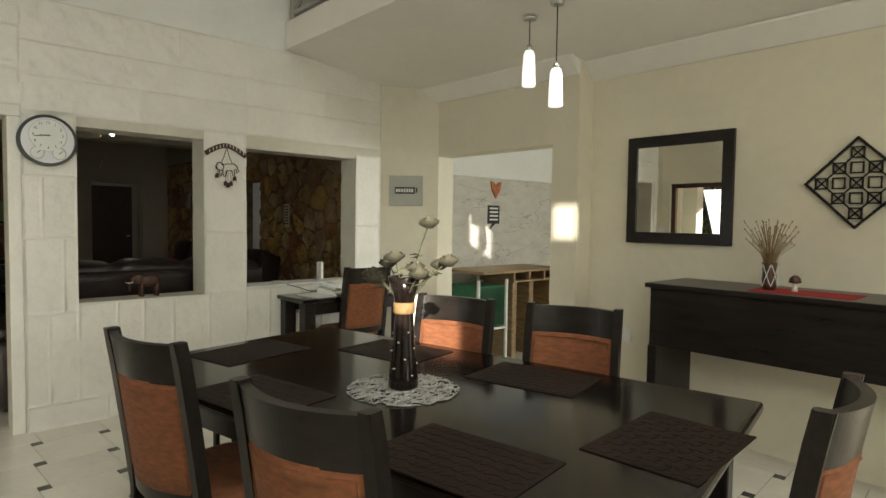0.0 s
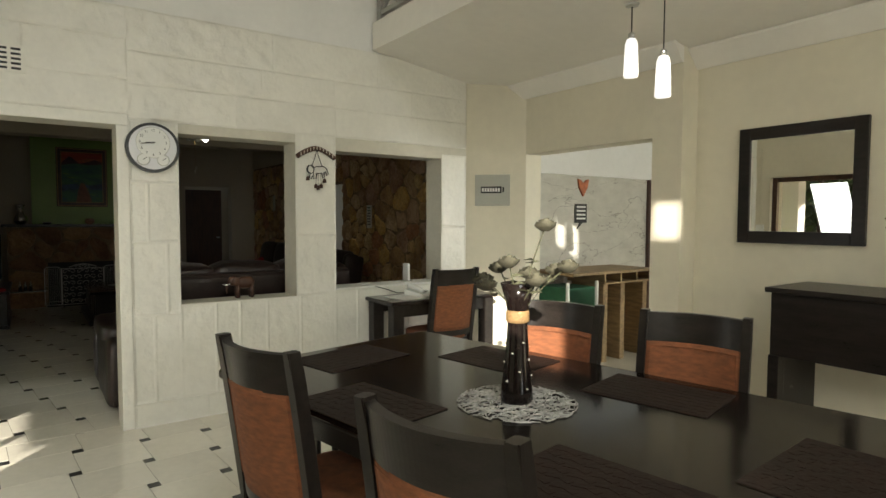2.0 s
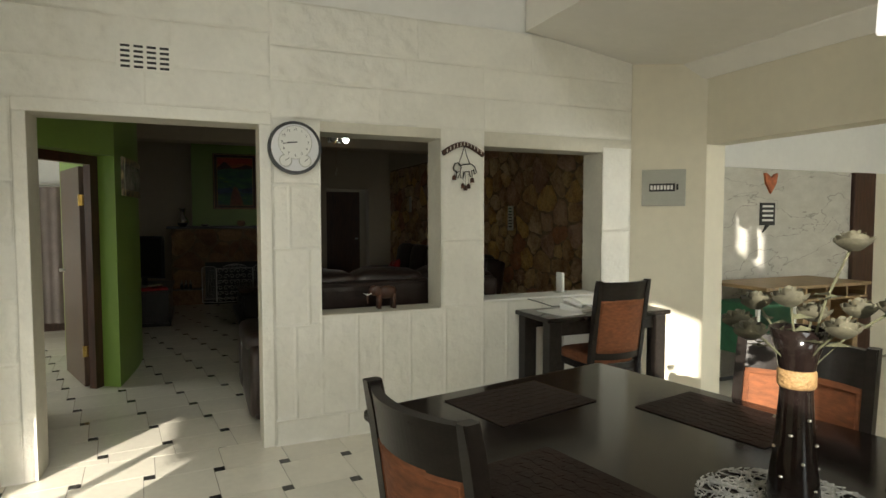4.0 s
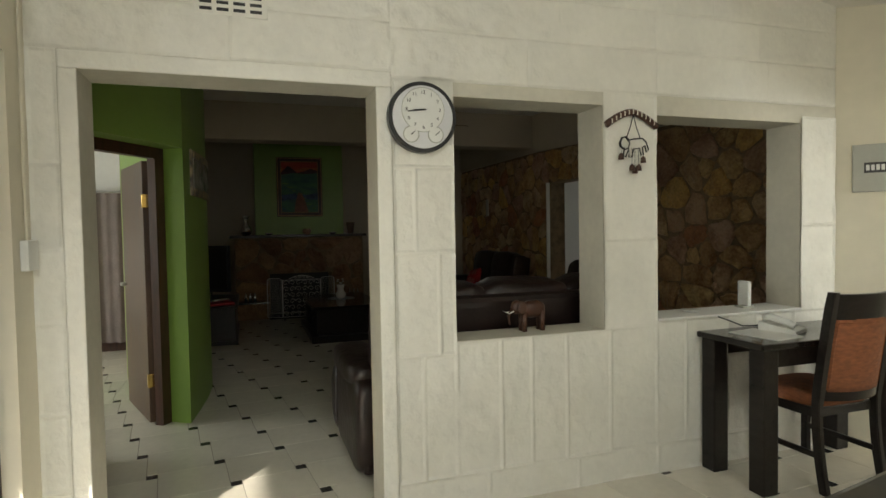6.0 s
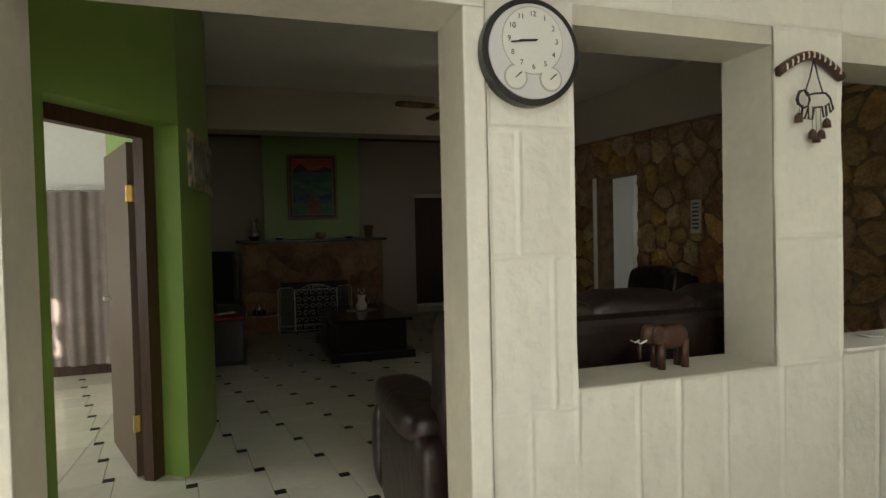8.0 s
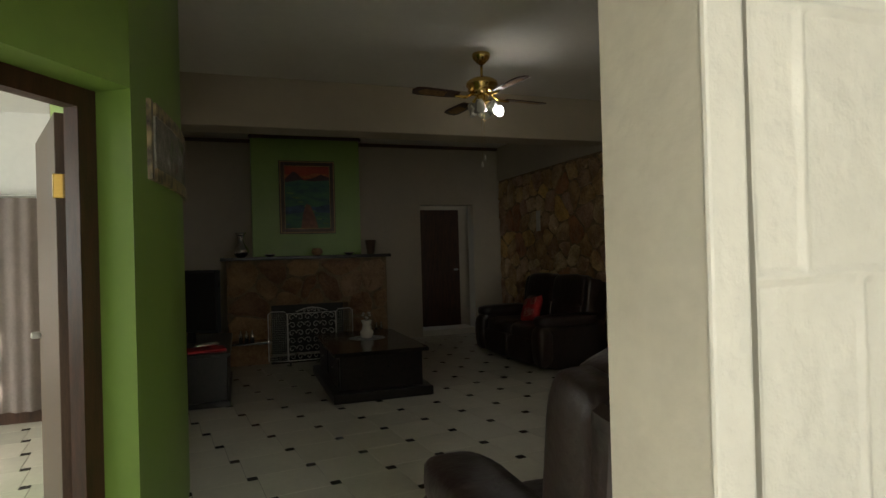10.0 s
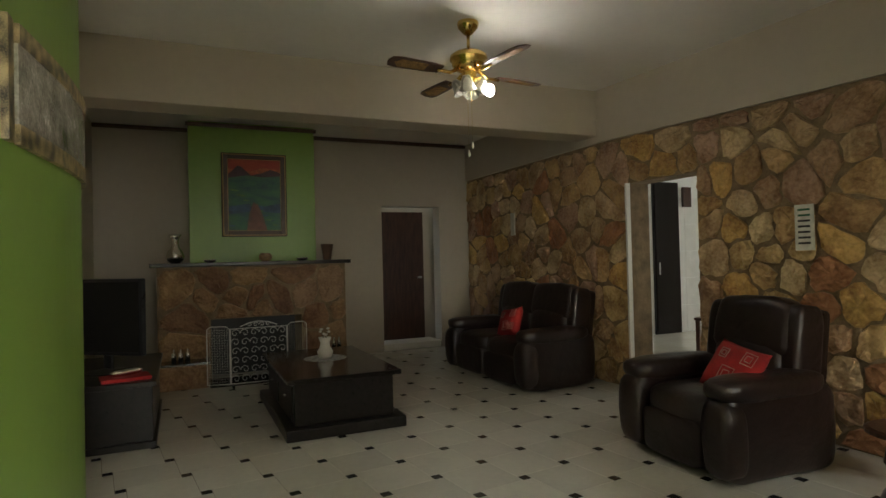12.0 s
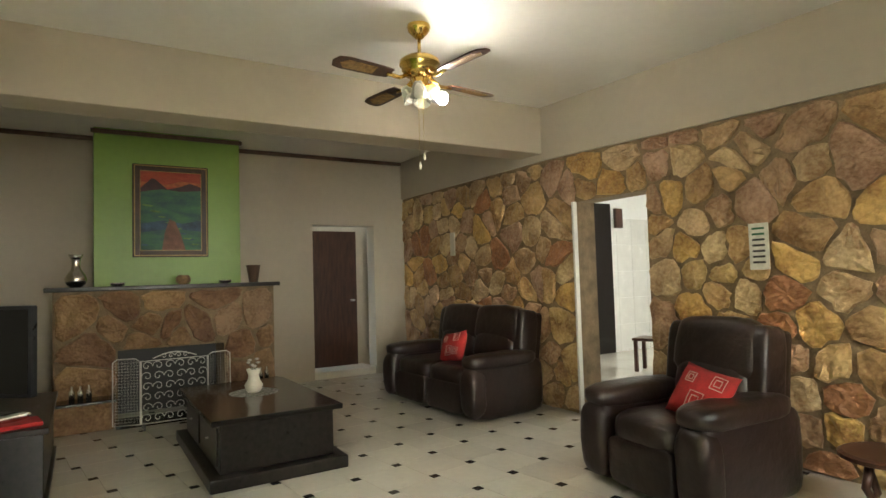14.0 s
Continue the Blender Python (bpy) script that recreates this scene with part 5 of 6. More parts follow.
def recliner(width, seats, label, name):
    """Faces -y; stands on the floor about its own middle."""
    r = thing(name, (0, 0, 0), 0, label, "sofa" if seats > 1 else "armchair")
    hw, arm = width / 2, 0.22
    part("base", box((-hw + 0.04, -0.4, 0.03), (hw - 0.04, 0.42, 0.3), 0.03), LEATHER, r)
    sw = (width - 2 * arm) / seats
    for k in range(seats):
        x = -hw + arm + sw * (k + 0.5)
        part("seat_cushion", cushion((x, -0.1, 0.38), (sw / 2 + 0.005, 0.36, 0.11), 0.42, crease=0.012), LEATHER, r, smooth=True)
        part("footrest", cushion((x, -0.42, 0.19), (sw / 2 - 0.005, 0.05, 0.15), 0.35, crease=0.008), LEATHER, r, smooth=True)
        bk_ = part("back_cushion", cushion((0, 0, 0), (sw / 2 + 0.01, 0.12, 0.17), 0.5, crease=0.015), LEATHER, r, smooth=True)
        bk_.matrix_local = pose(x, 0.27, 0.6, -10)
        hd = part("headrest", cushion((0, 0, 0), (sw / 2 + 0.045, 0.125, 0.21), 0.42, crease=0.024), LEATHER, r, smooth=True)
        hd.matrix_local = pose(x, 0.33, 0.84, -10)
    bp = part("back_shell", box((-hw + 0.12, -0.05, 0.0), (hw - 0.12, 0.08, 0.7), 0.05, 3), LEATHER, r)
    bp.matrix_local = pose(0, 0.38, 0.28, -8)
    for sx in (-1, 1):
        x = sx * (hw - arm / 2)
        part("arm_panel", cushion((x, -0.02, 0.28), (arm / 2, 0.45, 0.27), 0.32, crease=0.012), LEATHER, r, smooth=True)
        part("arm_pad", cushion((x, -0.06, 0.55), (arm / 2 + 0.025, 0.42, 0.075), 0.55, crease=0.012), LEATHER, r, "padded armrest", True)
        part("arm_front", cushion((x + sx * 0.01, -0.4, 0.27), (arm / 2 + 0.012, 0.1, 0.235), 0.6, crease=0.014), LEATHER, r, "bulging padded arm front", True)
        wg = part("wing", cushion((0, 0, 0), (0.08, 0.12, 0.31), 0.4), LEATHER, r, smooth=True)
        wg.matrix_local = pose(sx * (hw - arm + 0.03), 0.34, 0.7, -8)
    return r


def throw_pillow(place, label, tilt):
    p = thing("throw_pillow", place, 0, label, "pillow", "red pillows")
    p.matrix_world = pose(*place, *tilt)
    n = 12
    bm = bmesh.new()
    rows = {}
    for s in (-1, 1):
        for i in range(n + 1):
            for j in range(n + 1):
                u, v = -1 + 2 * i / n, -1 + 2 * j / n
                e = max(0.0, (1 - u ** 4) * (1 - v ** 4)) ** 0.5
                rows[s, i, j] = bm.verts.new((0.2 * u * (1 - 0.07 * (1 - v * v)), s * 0.07 * e, 0.17 * v * (1 - 0.07 * (1 - u * u))))
        for i in range(n):
            for j in range(n):
                f = (rows[s, i, j], rows[s, i + 1, j], rows[s, i + 1, j + 1], rows[s, i, j + 1])
                bm.faces.new(f if s < 0 else f[::-1])
    bmesh.ops.remove_doubles(bm, verts=bm.verts, dist=1e-4)
    part("cover", bm, RED, p, "red cloth cover", True)
    for cx, cz, q in ((0.12, 0.08, 0.04), (0.02, -0.06, 0.05), (0.13, -0.07, 0.035), (-0.07, 0.07, 0.03)):
        for k in (1.0, 0.5):
            a = q * k

            def onface(u, v):
                e = max(0.0, (1 - (u / 0.2) ** 4) * (1 - (v / 0.17) ** 4)) ** 0.5
                return (u, -0.07 * e - 0.002, v)
            loop = [(-a, -a), (0, -a), (a, -a), (a, 0), (a, a), (0, a), (-a, a), (-a, 0), (-a, -a)]
            part("print", tube([onface(cx + u, cz + v) for u, v in loop], 0.0035, 4), PINK, p, "pale printed square")
    return p


ac = recliner(0.98, 1, "black-brown leather recliner armchair by the stone wall", "armchair")
ac.matrix_world = pose(-7.74, 3.72, 0, 0, 0, -4)
throw_pillow((-7.57, 3.62, 0.61), "red throw pillow with pale squares on the armchair", (-32, 8, -8))
ls = recliner(1.75, 2, "black-brown leather two-seat sofa by the stone wall", "loveseat")
ls.matrix_world = pose(-10.72, 3.92, 0, 0, 0, 2)
throw_pillow((-10.65, 3.8, 0.62), "red throw pillow on the two-seat sofa", (-22, -10, 2))
so = recliner(2.1, 3, "black-brown leather sofa against the dividing wall", "sofa")
so.matrix_world = pose(-5.6, 1.98, 0, 0, 0, -90)
so.scale = (1, 1, 1.07)

# small carved stool table
st = thing("carved_stool", (-6.75, 3.98, 0), 20, "small dark carved wooden stool", "stool")
part("top", lathe([(0.2, 0.35), (0.23, 0.36), (0.23, 0.38), (0.21, 0.39), (0.0, 0.39)], 28), BROWNWOOD, st, smooth=False)
for k in range(3):
    a = k * 2.094
    part("leg", tube([(0.16 * math.cos(a), 0.16 * math.sin(a), 0.35), (0.2 * math.cos(a), 0.2 * math.sin(a), 0.24), (0.13 * math.cos(a), 0.13 * math.sin(a), 0.14), (0.2 * math.cos(a), 0.2 * math.sin(a), 0.0)], 0.022, 8, r2=0.018), BROWNWOOD, st, smooth=True)

# television on a low stand
tvs = thing("tv_stand", (-10.55, -0.15, 0), 0, "low black wooden television stand", "tv stand")
part("body", box((-0.75, -0.36, 0.05), (0.72, 0.36, 0.46), 0.008), DARKWOOD, tvs)
part("top", box((-0.78, -0.39, 0.46), (0.75, 0.39, 0.5), 0.008), DARKWOOD, tvs)
part("plinth", box((-0.77, -0.38, 0), (0.74, 0.38, 0.05), 0.006), DARKWOOD, tvs)
tv = thing("television", (-10.32, -0.06, 0.5), -20, "flat black television on the low stand", "television")
tv.matrix_world = pose(-10.4, -0.14, 0.5, 0, 0, -38)
part("screen_case", box((-0.025, -0.36, 0.14), (0.03, 0.36, 0.76), 0.012), BLACKPL, tv)
part("screen", box((0.0302, -0.335, 0.17), (0.033, 0.335, 0.735)), SCREEN, tv, "dark glossy screen")
part("neck", box((-0.03, -0.04, 0.02), (0.0, 0.04, 0.2), 0.008), BLACKPL, tv)
part("foot", lathe([(0.17, 0), (0.17, 0.008), (0.03, 0.03), (0, 0.03)], 28), BLACKPL, tv, smooth=False)
rc = thing("red_cloth", (-9.97, 0.02, 0.5), 10, "folded red cloth on the television stand", "cloth")
part("cloth", box((-0.12, -0.17, 0), (0.12, 0.17, 0.03), 0.012), RED, rc)
ob_ = thing("silver_ornament", (-9.97, 0.03, 0.53), 30, "small silver ornament on the red cloth", "ornament")
part("figure", cushion((0, 0, 0.03), (0.035, 0.12, 0.03), 0.9), SILVER, ob_, smooth=True)

# ceiling fan
fan = thing("ceiling_fan", tuple(FAN), 0, "brass ceiling fan with four wooden blades and glass lamp shades", "ceiling fan")
part("canopy", lathe([(0.075, 0.02), (0.08, 0.0), (0.072, -0.03), (0.03, -0.075), (0.02, -0.08)], 28), BRASS, fan, smooth=True)
part("rod", tube([(0, 0, -0.07), (0, 0, -0.22)], 0.012, 12), BRASS, fan, smooth=True)
part("motor", lathe([(0.03, -0.2), (0.1, -0.21), (0.135, -0.235), (0.14, -0.265), (0.12, -0.285), (0.125, -0.3), (0.1, -0.335), (0.06, -0.35), (0.05, -0.36)], 36), BRASS, fan, smooth=True)
part("light_kit", lathe([(0.05, -0.34), (0.06, -0.36), (0.052, -0.39), (0.065, -0.41), (0.05, -0.43), (0.0, -0.44)], 28), BRASS, fan, smooth=True)
for k in range(4):
    bl = part("blade", prism([(0.24, -0.05), (0.32, -0.062), (0.58, -0.07), (0.64, -0.055), (0.66, 0.0), (0.64, 0.055), (0.58, 0.07), (0.32, 0.062), (0.24, 0.05)], -0.004, 0.004), BROWNWOOD, fan, "dark wooden blade")
    bl.matrix_local = pose(0, 0, -0.365, 0, 0, FANTURN + 90 * k) @ pose(0, 0, 0, 10)
    part("inlay", prism([(0.36, -0.042), (0.57, -0.048), (0.61, 0.0), (0.57, 0.048), (0.36, 0.042)], -0.0065, -0.0045), ROPE, bl, "pale cane inlay")
    part("bracket", tube([(0.08, 0, 0.03), (0.17, 0, -0.015), (0.27, 0, -0.008)], 0.014, 8), BRASS, bl, "brass bracket", True)
    a = radians(FANTURN + 45 + 90 * k)
    cx, cy = 0.11 * math.cos(a), 0.11 * math.sin(a)
    part("shade_arm", tube([(0.04 * math.cos(a), 0.04 * math.sin(a), -0.4), (cx * 0.9, cy * 0.9, -0.41)], 0.012, 8), BRASS, fan)
    sh = part("glass_shade", lathe([(0.025, 0), (0.04, -0.03), (0.05, -0.07), (0.065, -0.1), (0.062, -0.1), (0.045, -0.06), (0.02, -0.005)], 18), FROST, fan, "tulip glass shade", True)
    sh.matrix_local = pose(cx, cy, -0.41) @ Matrix.Rotation(0.55, 4, Vector((-math.sin(a), math.cos(a), 0)))
    if k == LITBULB:
        sh.matrix_local = pose(cx, cy, -0.41) @ Matrix.Rotation(0.55, 4, Vector((-math.sin(a), math.cos(a), 0)))
        part("bulb", cushion((cx * 1.35, cy * 1.35, -0.5), (0.036, 0.036, 0.045), 0.95), BULB, fan, "lit bulb", True)
for dx, dz in ((0.03, -0.9), (-0.03, -0.95)):
    part("pull_chain", tube([(dx, 0, -0.43), (dx, 0, dz)], 0.001, 5), BRASS, fan)
    part("pull", lathe([(0.004, 0.03), (0.011, 0.0), (0.006, -0.02)], 10, at=(dx, 0, dz)), CERAMIC, fan, "pale pull bead", True)

# pictures on the stone wall
ca = thing("wall_calendar", (-7.67, YS - 0.06, 1.52), 0, "narrow green and white printed hanging on the stone wall", "wall hanging")
part("board", box((-0.07, -0.012, -0.165), (0.07, 0, 0.165), 0.003), mat("pale_print_board", (0.68, 0.68, 0.6), 0.6, var=0.15, scale=20), ca)
for k in range(7):
    part("line", box((-0.045, -0.0135, 0.12 - k * 0.04), (0.045, -0.0122, 0.135 - k * 0.04)), GREENPL if k in (0, 1) else INK, ca)
s2 = thing("small_plaque", (-11.68, YS - 0.06, 1.8), 0, "narrow pale plaque on the stone wall", "plaque")
part("plaque", box((-0.05, -0.02, -0.16), (0.05, 0, 0.14), 0.006), CERAMIC, s2)

# curved glass relief with mosaic borders on the green wall
gr = thing("relief_panel", (0, 0, 0), 0, "curved pale glass relief panel with mosaic borders on the green wall", "wall panel")
run = [p for p in gp if -8.2 < p.x < -6.9]


def band(z0, z1, t0, t1):
    a, b = [], []
    for i, p in enumerate(run):
        q = run[min(i + 1, len(run) - 1)] - run[max(i - 1, 0)]
        nrm = Vector((q.y, -q.x)).normalized()
        if nrm.y < 0:
            nrm = -nrm
        a.append(tuple(p + nrm * t0))
        b.append(tuple(p + nrm * t1))
    return prism(a + b[::-1], z0, z1)


part("glass", band(1.79, 2.03, 0.002, 0.016), RELIEF, gr, "pale wavy glass")
part("border", band(2.03, 2.09, 0.002, 0.02), MOSAIC, gr, "brown mosaic border")
part("border", band(1.73, 1.79, 0.002, 0.02), MOSAIC, gr, "brown mosaic border")
part("end_border", box((-6.96, -0.06, 1.73), (-6.9, -0.012, 2.09), 0.003), MOSAIC, gr, "brown mosaic border")

# bedroom curtain, back-room cupboard
cu = thing("curtain", (-9.9, -1.3, 0), 0, "grey curtain hanging in front of a wardrobe", "curtain")
bm = bmesh.new()
prev = None
for k in range(81):
    y = -0.9 + 1.35 * k / 80
    x = 0.016 * math.sin(k * 0.9) + 0.02 * math.sin(k * 0.31 + 0.4 * math.sin(k * 0.11))
    cur = [bm.verts.new((x * f + d, y, z)) for d in (0, 0.006) for z, f in ((1.93, 0.5), (1.2, 0.9), (0.12, 1.2))]
    if prev:
        for i in (0, 1, 3, 4):
            bm.faces.new((prev[i], cur[i], cur[i + 1], prev[i + 1]))
    prev = cur
part("cloth", bm, CURTAIN, cu, smooth=True)
part("rail", tube([(0, -0.95, 1.95), (0, 0.48, 1.95)], 0.012, 8), CHROME, cu)
part("carcass", box((-0.19, -0.95, 0), (-0.1, 0.48, 1.93)), BROWNWOOD, cu)
cb = thing("tall_cupboard", (-12.4, 7.88, -0.004), 0, "tall dark glossy cupboard in the back room", "cupboard")
part("carcass", box((0.002, -0.27, 0.0), (0.05, 0.29, 2.55), 0.008), GLOSSWOOD, cb)
cd = part("door", box((0.05, -0.25, 0.06), (0.068, 0.27, 2.52), 0.004), GLOSSWOOD, cb)
part("handle", box((0.068, -0.2, 1.0), (0.09, -0.185, 1.2), 0.004), CHROME, cd)
sm = thing("meter_box", (-12.38, 8.36, 2.3), 0, "small dark box on the tiled wall", "box")
part("box", box((0, -0.09, -0.17), (0.05, 0.09, 0.17), 0.006), BROWNWOOD, sm)
part("lid", box((0.05, -0.08, -0.16), (0.056, 0.08, 0.16), 0.002), BROWNWOOD, sm)
bs = thing("low_stool", (-10.75, 7.1, -0.004), 20, "small dark wooden stool in the back room", "stool")
part("top", box((-0.2, -0.2, 0.42), (0.2, 0.2, 0.46), 0.01), BROWNWOOD, bs)
for sx in (-0.16, 0.16):
    for sy in (-0.16, 0.16):
        part("leg", box((sx - 0.025, sy - 0.025, 0), (sx + 0.025, sy + 0.025, 0.42), 0.006), BROWNWOOD, bs)
for k in range(6):
    for j in range(5):
        y0, z0 = 7.2 + 0.38 * k, 0.46 * j
        if y0 < 9.4:
            part("tile", box((-12.4, y0 + 0.003, z0 + 0.003), (-12.394, y0 + 0.377, z0 + 0.457), 0.002, 1), WALLTILE, tiled_side)

# ---- garden seen through the glass ----
rnd = random.Random(21)
for tx, ty, hh in ((-4.9, -4.4, 2.6), (-5.6, -6.3, 3.2), (-7.5, -9.0, 3.2), (-9.5, -12.0, 4.0), (-5.8, -13.0, 3.6), (-12.5, -10.5, 3.4)):
    tr = thing("tree", (tx, ty, -0.12), 0, "leafy green garden tree", "tree", "garden trees")
    part("trunk", tube([(0, 0, 0), (0.05, 0.02, hh * 0.3), (0.0, 0.1, hh * 0.6)], 0.11, 8, r2=0.05), BARK, tr)
    for k in range(5):
        a = k * 1.26
        part("limb", tube([(0.03, 0.03, hh * 0.35), (0.4 * math.cos(a), 0.4 * math.sin(a), hh * 0.6), (0.8 * math.cos(a), 0.8 * math.sin(a), hh * 0.8)], 0.04, 6, r2=0.012), BARK, tr)
    bm = bmesh.new()
    for k in range(900):
        a, b = rnd.uniform(0, 6.28), rnd.uniform(-1, 1)
        rr = hh * 0.38 * rnd.uniform(0.45, 1.0) * (1 + 0.25 * math.sin(3 * a))
        p = Vector((rr * math.cos(a) * math.sqrt(1 - b * b), rr * math.sin(a) * math.sqrt(1 - b * b), hh * 0.68 + rr * b * 0.85))
        u = Vector((rnd.uniform(-1, 1), rnd.uniform(-1, 1), rnd.uniform(-1, 1))).normalized() * 0.13
        v = u.cross(Vector((rnd.uniform(-1, 1), rnd.uniform(-1, 1), 1))).normalized() * 0.06
        bm.faces.new([bm.verts.new(q) for q in (p - u, p + v, p + u, p - v)])
    part("crown", bm, LEAF, tr)
# unseen tree, added on the sun's line to shade the garden door
tr = thing("tree", (1.6, -4.7, -0.12), 0, "dense spreading unseen tree added to shade the garden door", "tree", "garden trees")
part("trunk", tube([(0.75, 0.94, 0), (0.7, 0.85, 1.8), (0.2, 0.25, 3.9)], 0.13, 8, r2=0.06), BARK, tr)
bm = bmesh.new()
for k in range(3200):
    a, z, q = rnd.uniform(0, 6.28), rnd.uniform(3.45, 5.2), 1.7 * math.sqrt(rnd.random())
    p = Vector((q * math.cos(a), q * math.sin(a), z + 0.1 * math.sin(5 * a)))
    u = Vector((rnd.uniform(-1, 1), rnd.uniform(-1, 1), rnd.uniform(-1, 1))).normalized() * 0.16
    v = u.cross(Vector((rnd.uniform(-1, 1), rnd.uniform(-1, 1), 1))).normalized() * 0.08
    bm.faces.new([bm.verts.new(w_) for w_ in (p - u, p + v, p + u, p - v)])
part("crown", bm, LEAF, tr)
col = thing("veranda_post", (-5.25, -2.9, -0.12), 0, "white square veranda post", "post")
part("shaft", box((-0.14, -0.14, 0), (0.14, 0.14, 2.538), 0.01), WHITE, col)
part("base", box((-0.18, -0.18, 0), (0.18, 0.18, 0.15), 0.01), WHITE, col)
# unseen roof, added; its outer edge ends the sun wedge on the floor
structure("roof_sun_cut", box((-6.2, -4.2, 2.42), (1.12, -0.652, 2.5)), WHITE, "flat unseen roof added along the garden wall to cut the sun", "roof")


# ---- floor tiles, one by one ----
TA, TB, GAP = 0.379, 0.062, 0.0016


def tiled(name, theta, anchor, region, label, hand=1):
    floor = thing(name, (0, 0, 0), 0, label, "floor", kind="structure")
    c, s = math.cos(radians(theta)), math.sin(radians(theta))
    x0, x1, y0, y1 = region
    shared = {}

    def place(lx, ly, size, kind, material):
        cs = [(lx + GAP, ly + GAP), (lx + size - GAP, ly + GAP), (lx + size - GAP, ly + size - GAP), (lx + GAP, ly + size - GAP)]
        if hand < 0:
            cs = [(u, -v) for u, v in cs][::-1]
        pts = [(anchor[0] + c * u - s * v, anchor[1] + s * u + c * v) for u, v in cs]
        cut = pts
        for nx, ny, d in ((1, 0, x1), (-1, 0, -x0), (0, 1, y1), (0, -1, -y0)):
            cut = clip(cut, nx, ny, d)
        if len(cut) < 3:
            return
        mid = Vector((sum(p[0] for p in pts) / 4, sum(p[1] for p in pts) / 4, 0))
        whole = len(cut) == 4 and all(abs(a[0] - b[0]) + abs(a[1] - b[1]) < 1e-6 for a, b in zip(cut, pts))
        key = (kind, size)
        if whole and key in shared:
            me = shared[key]
        else:
            bm = bmesh.new()
            loc = [(p[0] - mid.x, p[1] - mid.y) for p in cut]
            lo = [bm.verts.new((u, v, -0.006)) for u, v in loc]
            md = [bm.verts.new((u, v, -0.0012)) for u, v in loc]
            tp = [bm.verts.new((u * 0.994, v * 0.994, 0)) for u, v in loc]
            k = len(loc)
            for a, b in ((lo, md), (md, tp)):
                for i in range(k):
                    bm.faces.new((a[i], a[(i + 1) % k], b[(i + 1) % k], b[i]))
            bm.faces.new(tp)
            me = bpy.data.meshes.new(kind)
            bm.to_mesh(me)
            bm.free()
            me.materials.append(material)
            if whole:
                shared[key] = me
        ob = new(kind, me)
        ob.parent = floor
        ob.location = mid
    n = 34
    for i in range(-n, n):
        for j in range(-n, n):
            lx, ly = i * TA - j * TB, i * TB + j * TA
            place(lx - TA - TB / 2, ly - TB / 2, TA, "tile", TILE)
            place(lx - TB / 2, ly - TB / 2, TB, "insert", INSERT)
    return floor


tiled("floor_dining", DINING_ANGLE, (-4.712, 2.646), (-4.845, 1.6, -0.45, YD + 0.1), "pale glossy floor tiles with small black inserts", HAND)
tiled("floor_living", 6.8, (-8.879, 2.49), (XF, -4.849, -0.78, YS), "pale glossy floor tiles with small black inserts")
tiled("floor_bedroom", 6.8, (-8.879, 2.49), (-10.1, -5.9, -3.2, -0.784), "pale glossy bedroom floor tiles with black inserts")


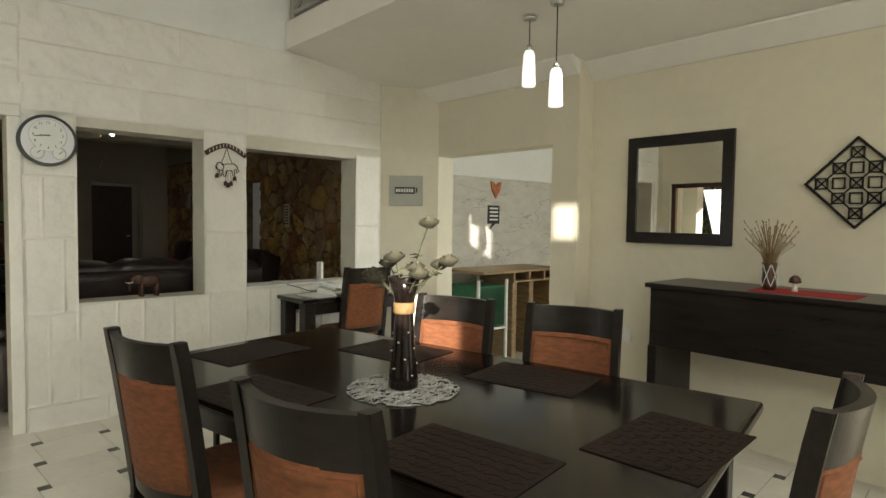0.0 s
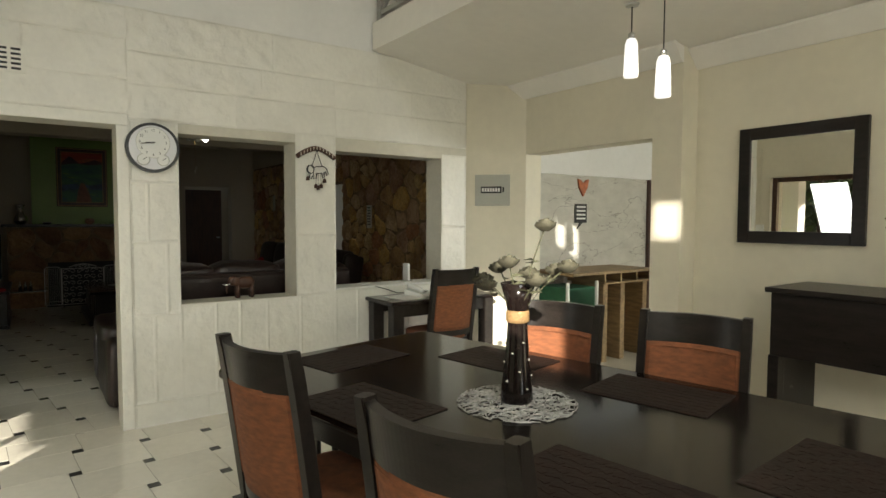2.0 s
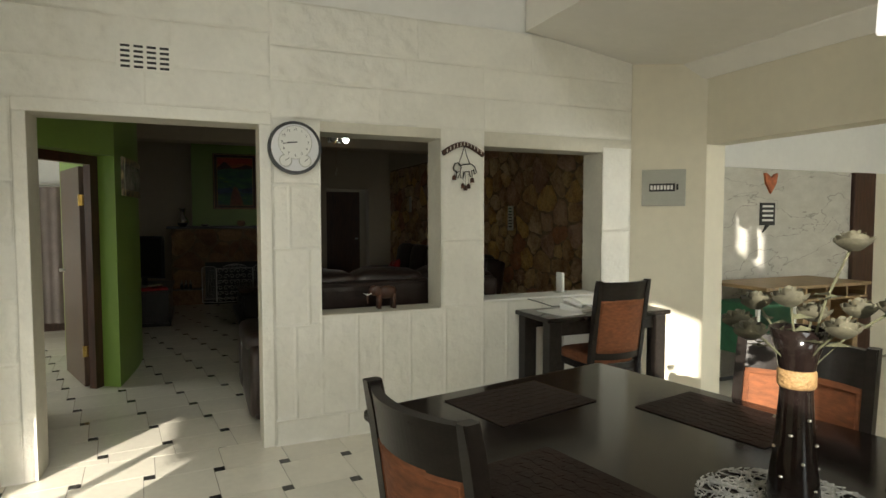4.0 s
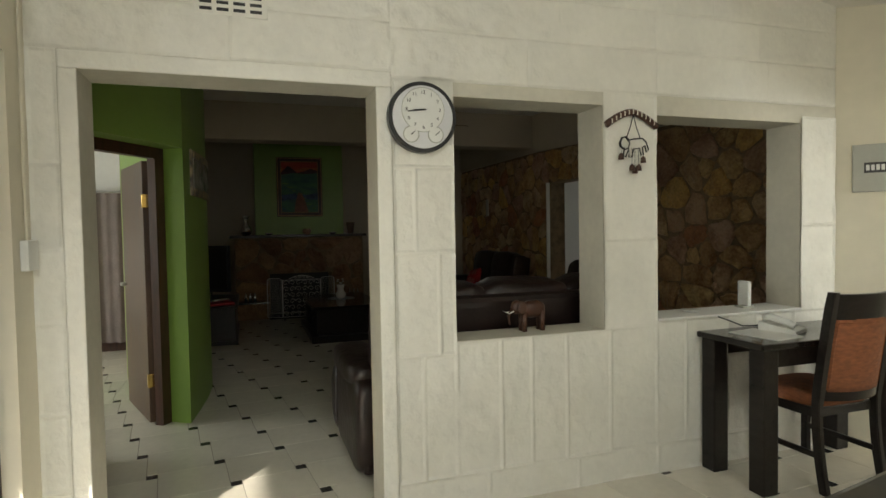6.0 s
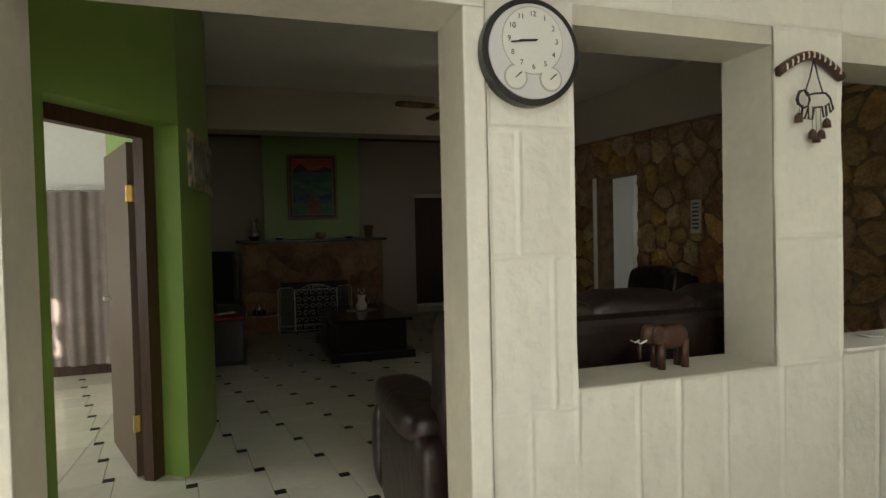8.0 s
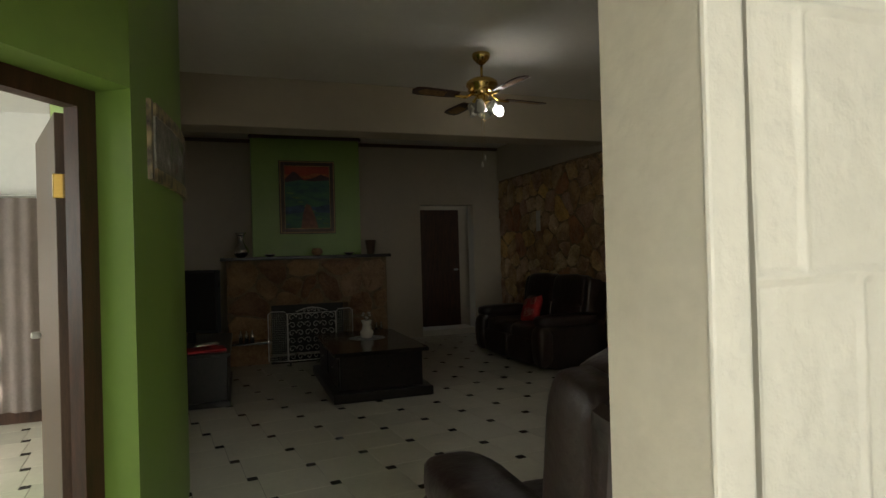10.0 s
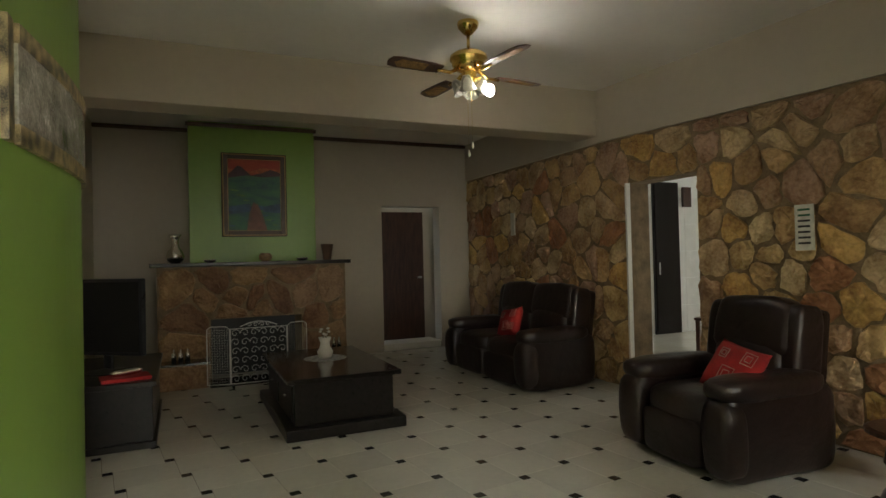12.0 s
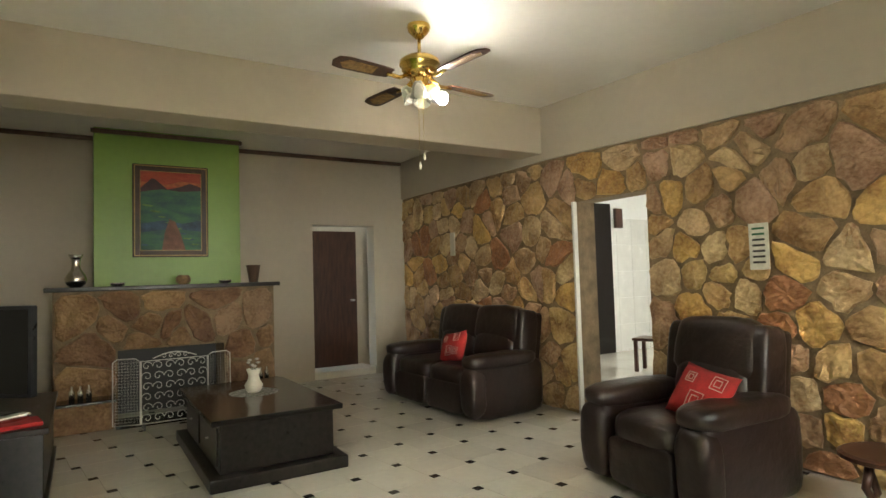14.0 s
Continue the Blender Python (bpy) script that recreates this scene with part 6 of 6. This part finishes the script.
# ---- field stones ----
def voronoi_stones(parent, u0, u1, v0, v1, du, dv, place, material, seed, hole=None, proud=0.028, slope=None):
    rnd = random.Random(seed)
    sites = []
    rows = max(2, round((v1 - v0) / dv))
    for r in range(rows):
        cols = max(2, round((u1 - u0) / du))
        for c in range(cols):
            u = u0 + (c + 0.5 + (0.5 if r % 2 else 0) + rnd.uniform(-0.42, 0.42)) * (u1 - u0) / cols
            v = v0 + (r + 0.5 + rnd.uniform(-0.36, 0.36)) * (v1 - v0) / rows
            if hole and hole[0] - 0.04 < u < hole[1] + 0.04 and v < hole[3] + 0.04:
                continue
            if u < u1 and rnd.random() > 0.16:
                sites.append((u, v))
    for i, (u, v) in enumerate(sites):
        cell = [(u0, v0), (u1, v0), (u1, v1), (u0, v1)]
        for j, (a, b) in enumerate(sites):
            if i != j and abs(a - u) < 2.5 * du and abs(b - v) < 3 * dv:
                nx, ny = a - u, b - v
                cell = clip(cell, nx, ny, (a * a + b * b - u * u - v * v) / 2)
        if slope and len(cell) > 2:
            cell = clip(cell, -slope[0], 1, slope[1])
        if hole and len(cell) > 2:
            hit = max(p[0] for p in cell) > hole[0] and min(p[0] for p in cell) < hole[1] and min(p[1] for p in cell) < hole[3]
            if hit:
                if u <= hole[0]:
                    cell = clip(cell, 1, 0, hole[0])
                elif u >= hole[1]:
                    cell = clip(cell, -1, 0, -hole[1])
                else:
                    cell = clip(cell, 0, -1, -hole[3])
        if len(cell) < 3:
            continue
        cx, cy = sum(p[0] for p in cell) / len(cell), sum(p[1] for p in cell) / len(cell)
        ring = []
        for k, p in enumerate(cell):
            q = cell[(k + 1) % len(cell)]
            far = math.hypot(p[0] - q[0], p[1] - q[1])
            for f in ((0.5,) if far < 0.07 else (0.2, 0.5, 0.8)):
                w_ = min(0.016, far * 0.09)
                ring.append((p[0] + (q[0] - p[0]) * f + rnd.uniform(-w_, w_), p[1] + (q[1] - p[1]) * f + rnd.uniform(-w_, w_)))
        rad = sum(math.hypot(p[0] - cx, p[1] - cy) for p in ring) / len(ring)
        m0 = max(0.3, 1 - rnd.uniform(0.008, 0.02) / rad)
        out = proud * rnd.uniform(0.7, 1.3)
        tu, tv = rnd.uniform(-0.06, 0.06), rnd.uniform(-0.06, 0.06)
        bm = bmesh.new()
        loops = []
        for f, d in ((m0, -0.01), (m0, out * 0.5), (m0 - 0.014 / rad, out * 0.9), (m0 * 0.55, out * 1.0)):
            loops.append([bm.verts.new((du_ * f, dv_ * f, d + (tu * du_ + tv * dv_) * f * (d > 0) + (rnd.uniform(-0.012, 0.01) if d > 0 else 0)))
                          for du_, dv_ in ((p[0] - cx, p[1] - cy) for p in ring)])
        k = len(ring)
        for a, b in zip(loops, loops[1:]):
            for q in range(k):
                bm.faces.new((a[q], a[(q + 1) % k], b[(q + 1) % k], b[q]))
        mid = bm.verts.new((rad * rnd.uniform(-0.2, 0.2), rad * rnd.uniform(-0.2, 0.2), out * rnd.uniform(0.95, 1.2)))
        for q in range(k):
            bm.faces.new((loops[-1][q], loops[-1][(q + 1) % k], mid))
        ob = part("stone", bm, material, parent, smooth=False)
        ob.matrix_local = place(cx, cy)


stones = bpy.data.objects["wall_stone"]
UP = Matrix(((-1, 0, 0, 0), (0, 0, -1, 0), (0, 1, 0, 0), (0, 0, 0, 1)))     # (u, v, out) -> (-x, z, -y)
voronoi_stones(stones, 4.97, 13.15, 0.0, 2.54, 0.285, 0.205, lambda u, v: Matrix.Translation((-u, YS, v)) @ UP, STONE, 3, (8.67, 9.52, 0, 2.07), slope=(0.0325, 2.228))
hearth = bpy.data.objects["fireplace"]
UPX = Matrix(((0, 0, 1, 0), (1, 0, 0, 0), (0, 1, 0, 0), (0, 0, 0, 1)))      # (u, v, out) -> (y, z, x)
voronoi_stones(bpy.data.objects["hearth_body"], 0.17, 2.3, 0.0, 1.32, 0.3, 0.23, lambda u, v: Matrix.Translation((-12.14, u, v)) @ UPX, HEARTHSTONE, 8, (0.72, 1.75, 0, 0.72), 0.036)
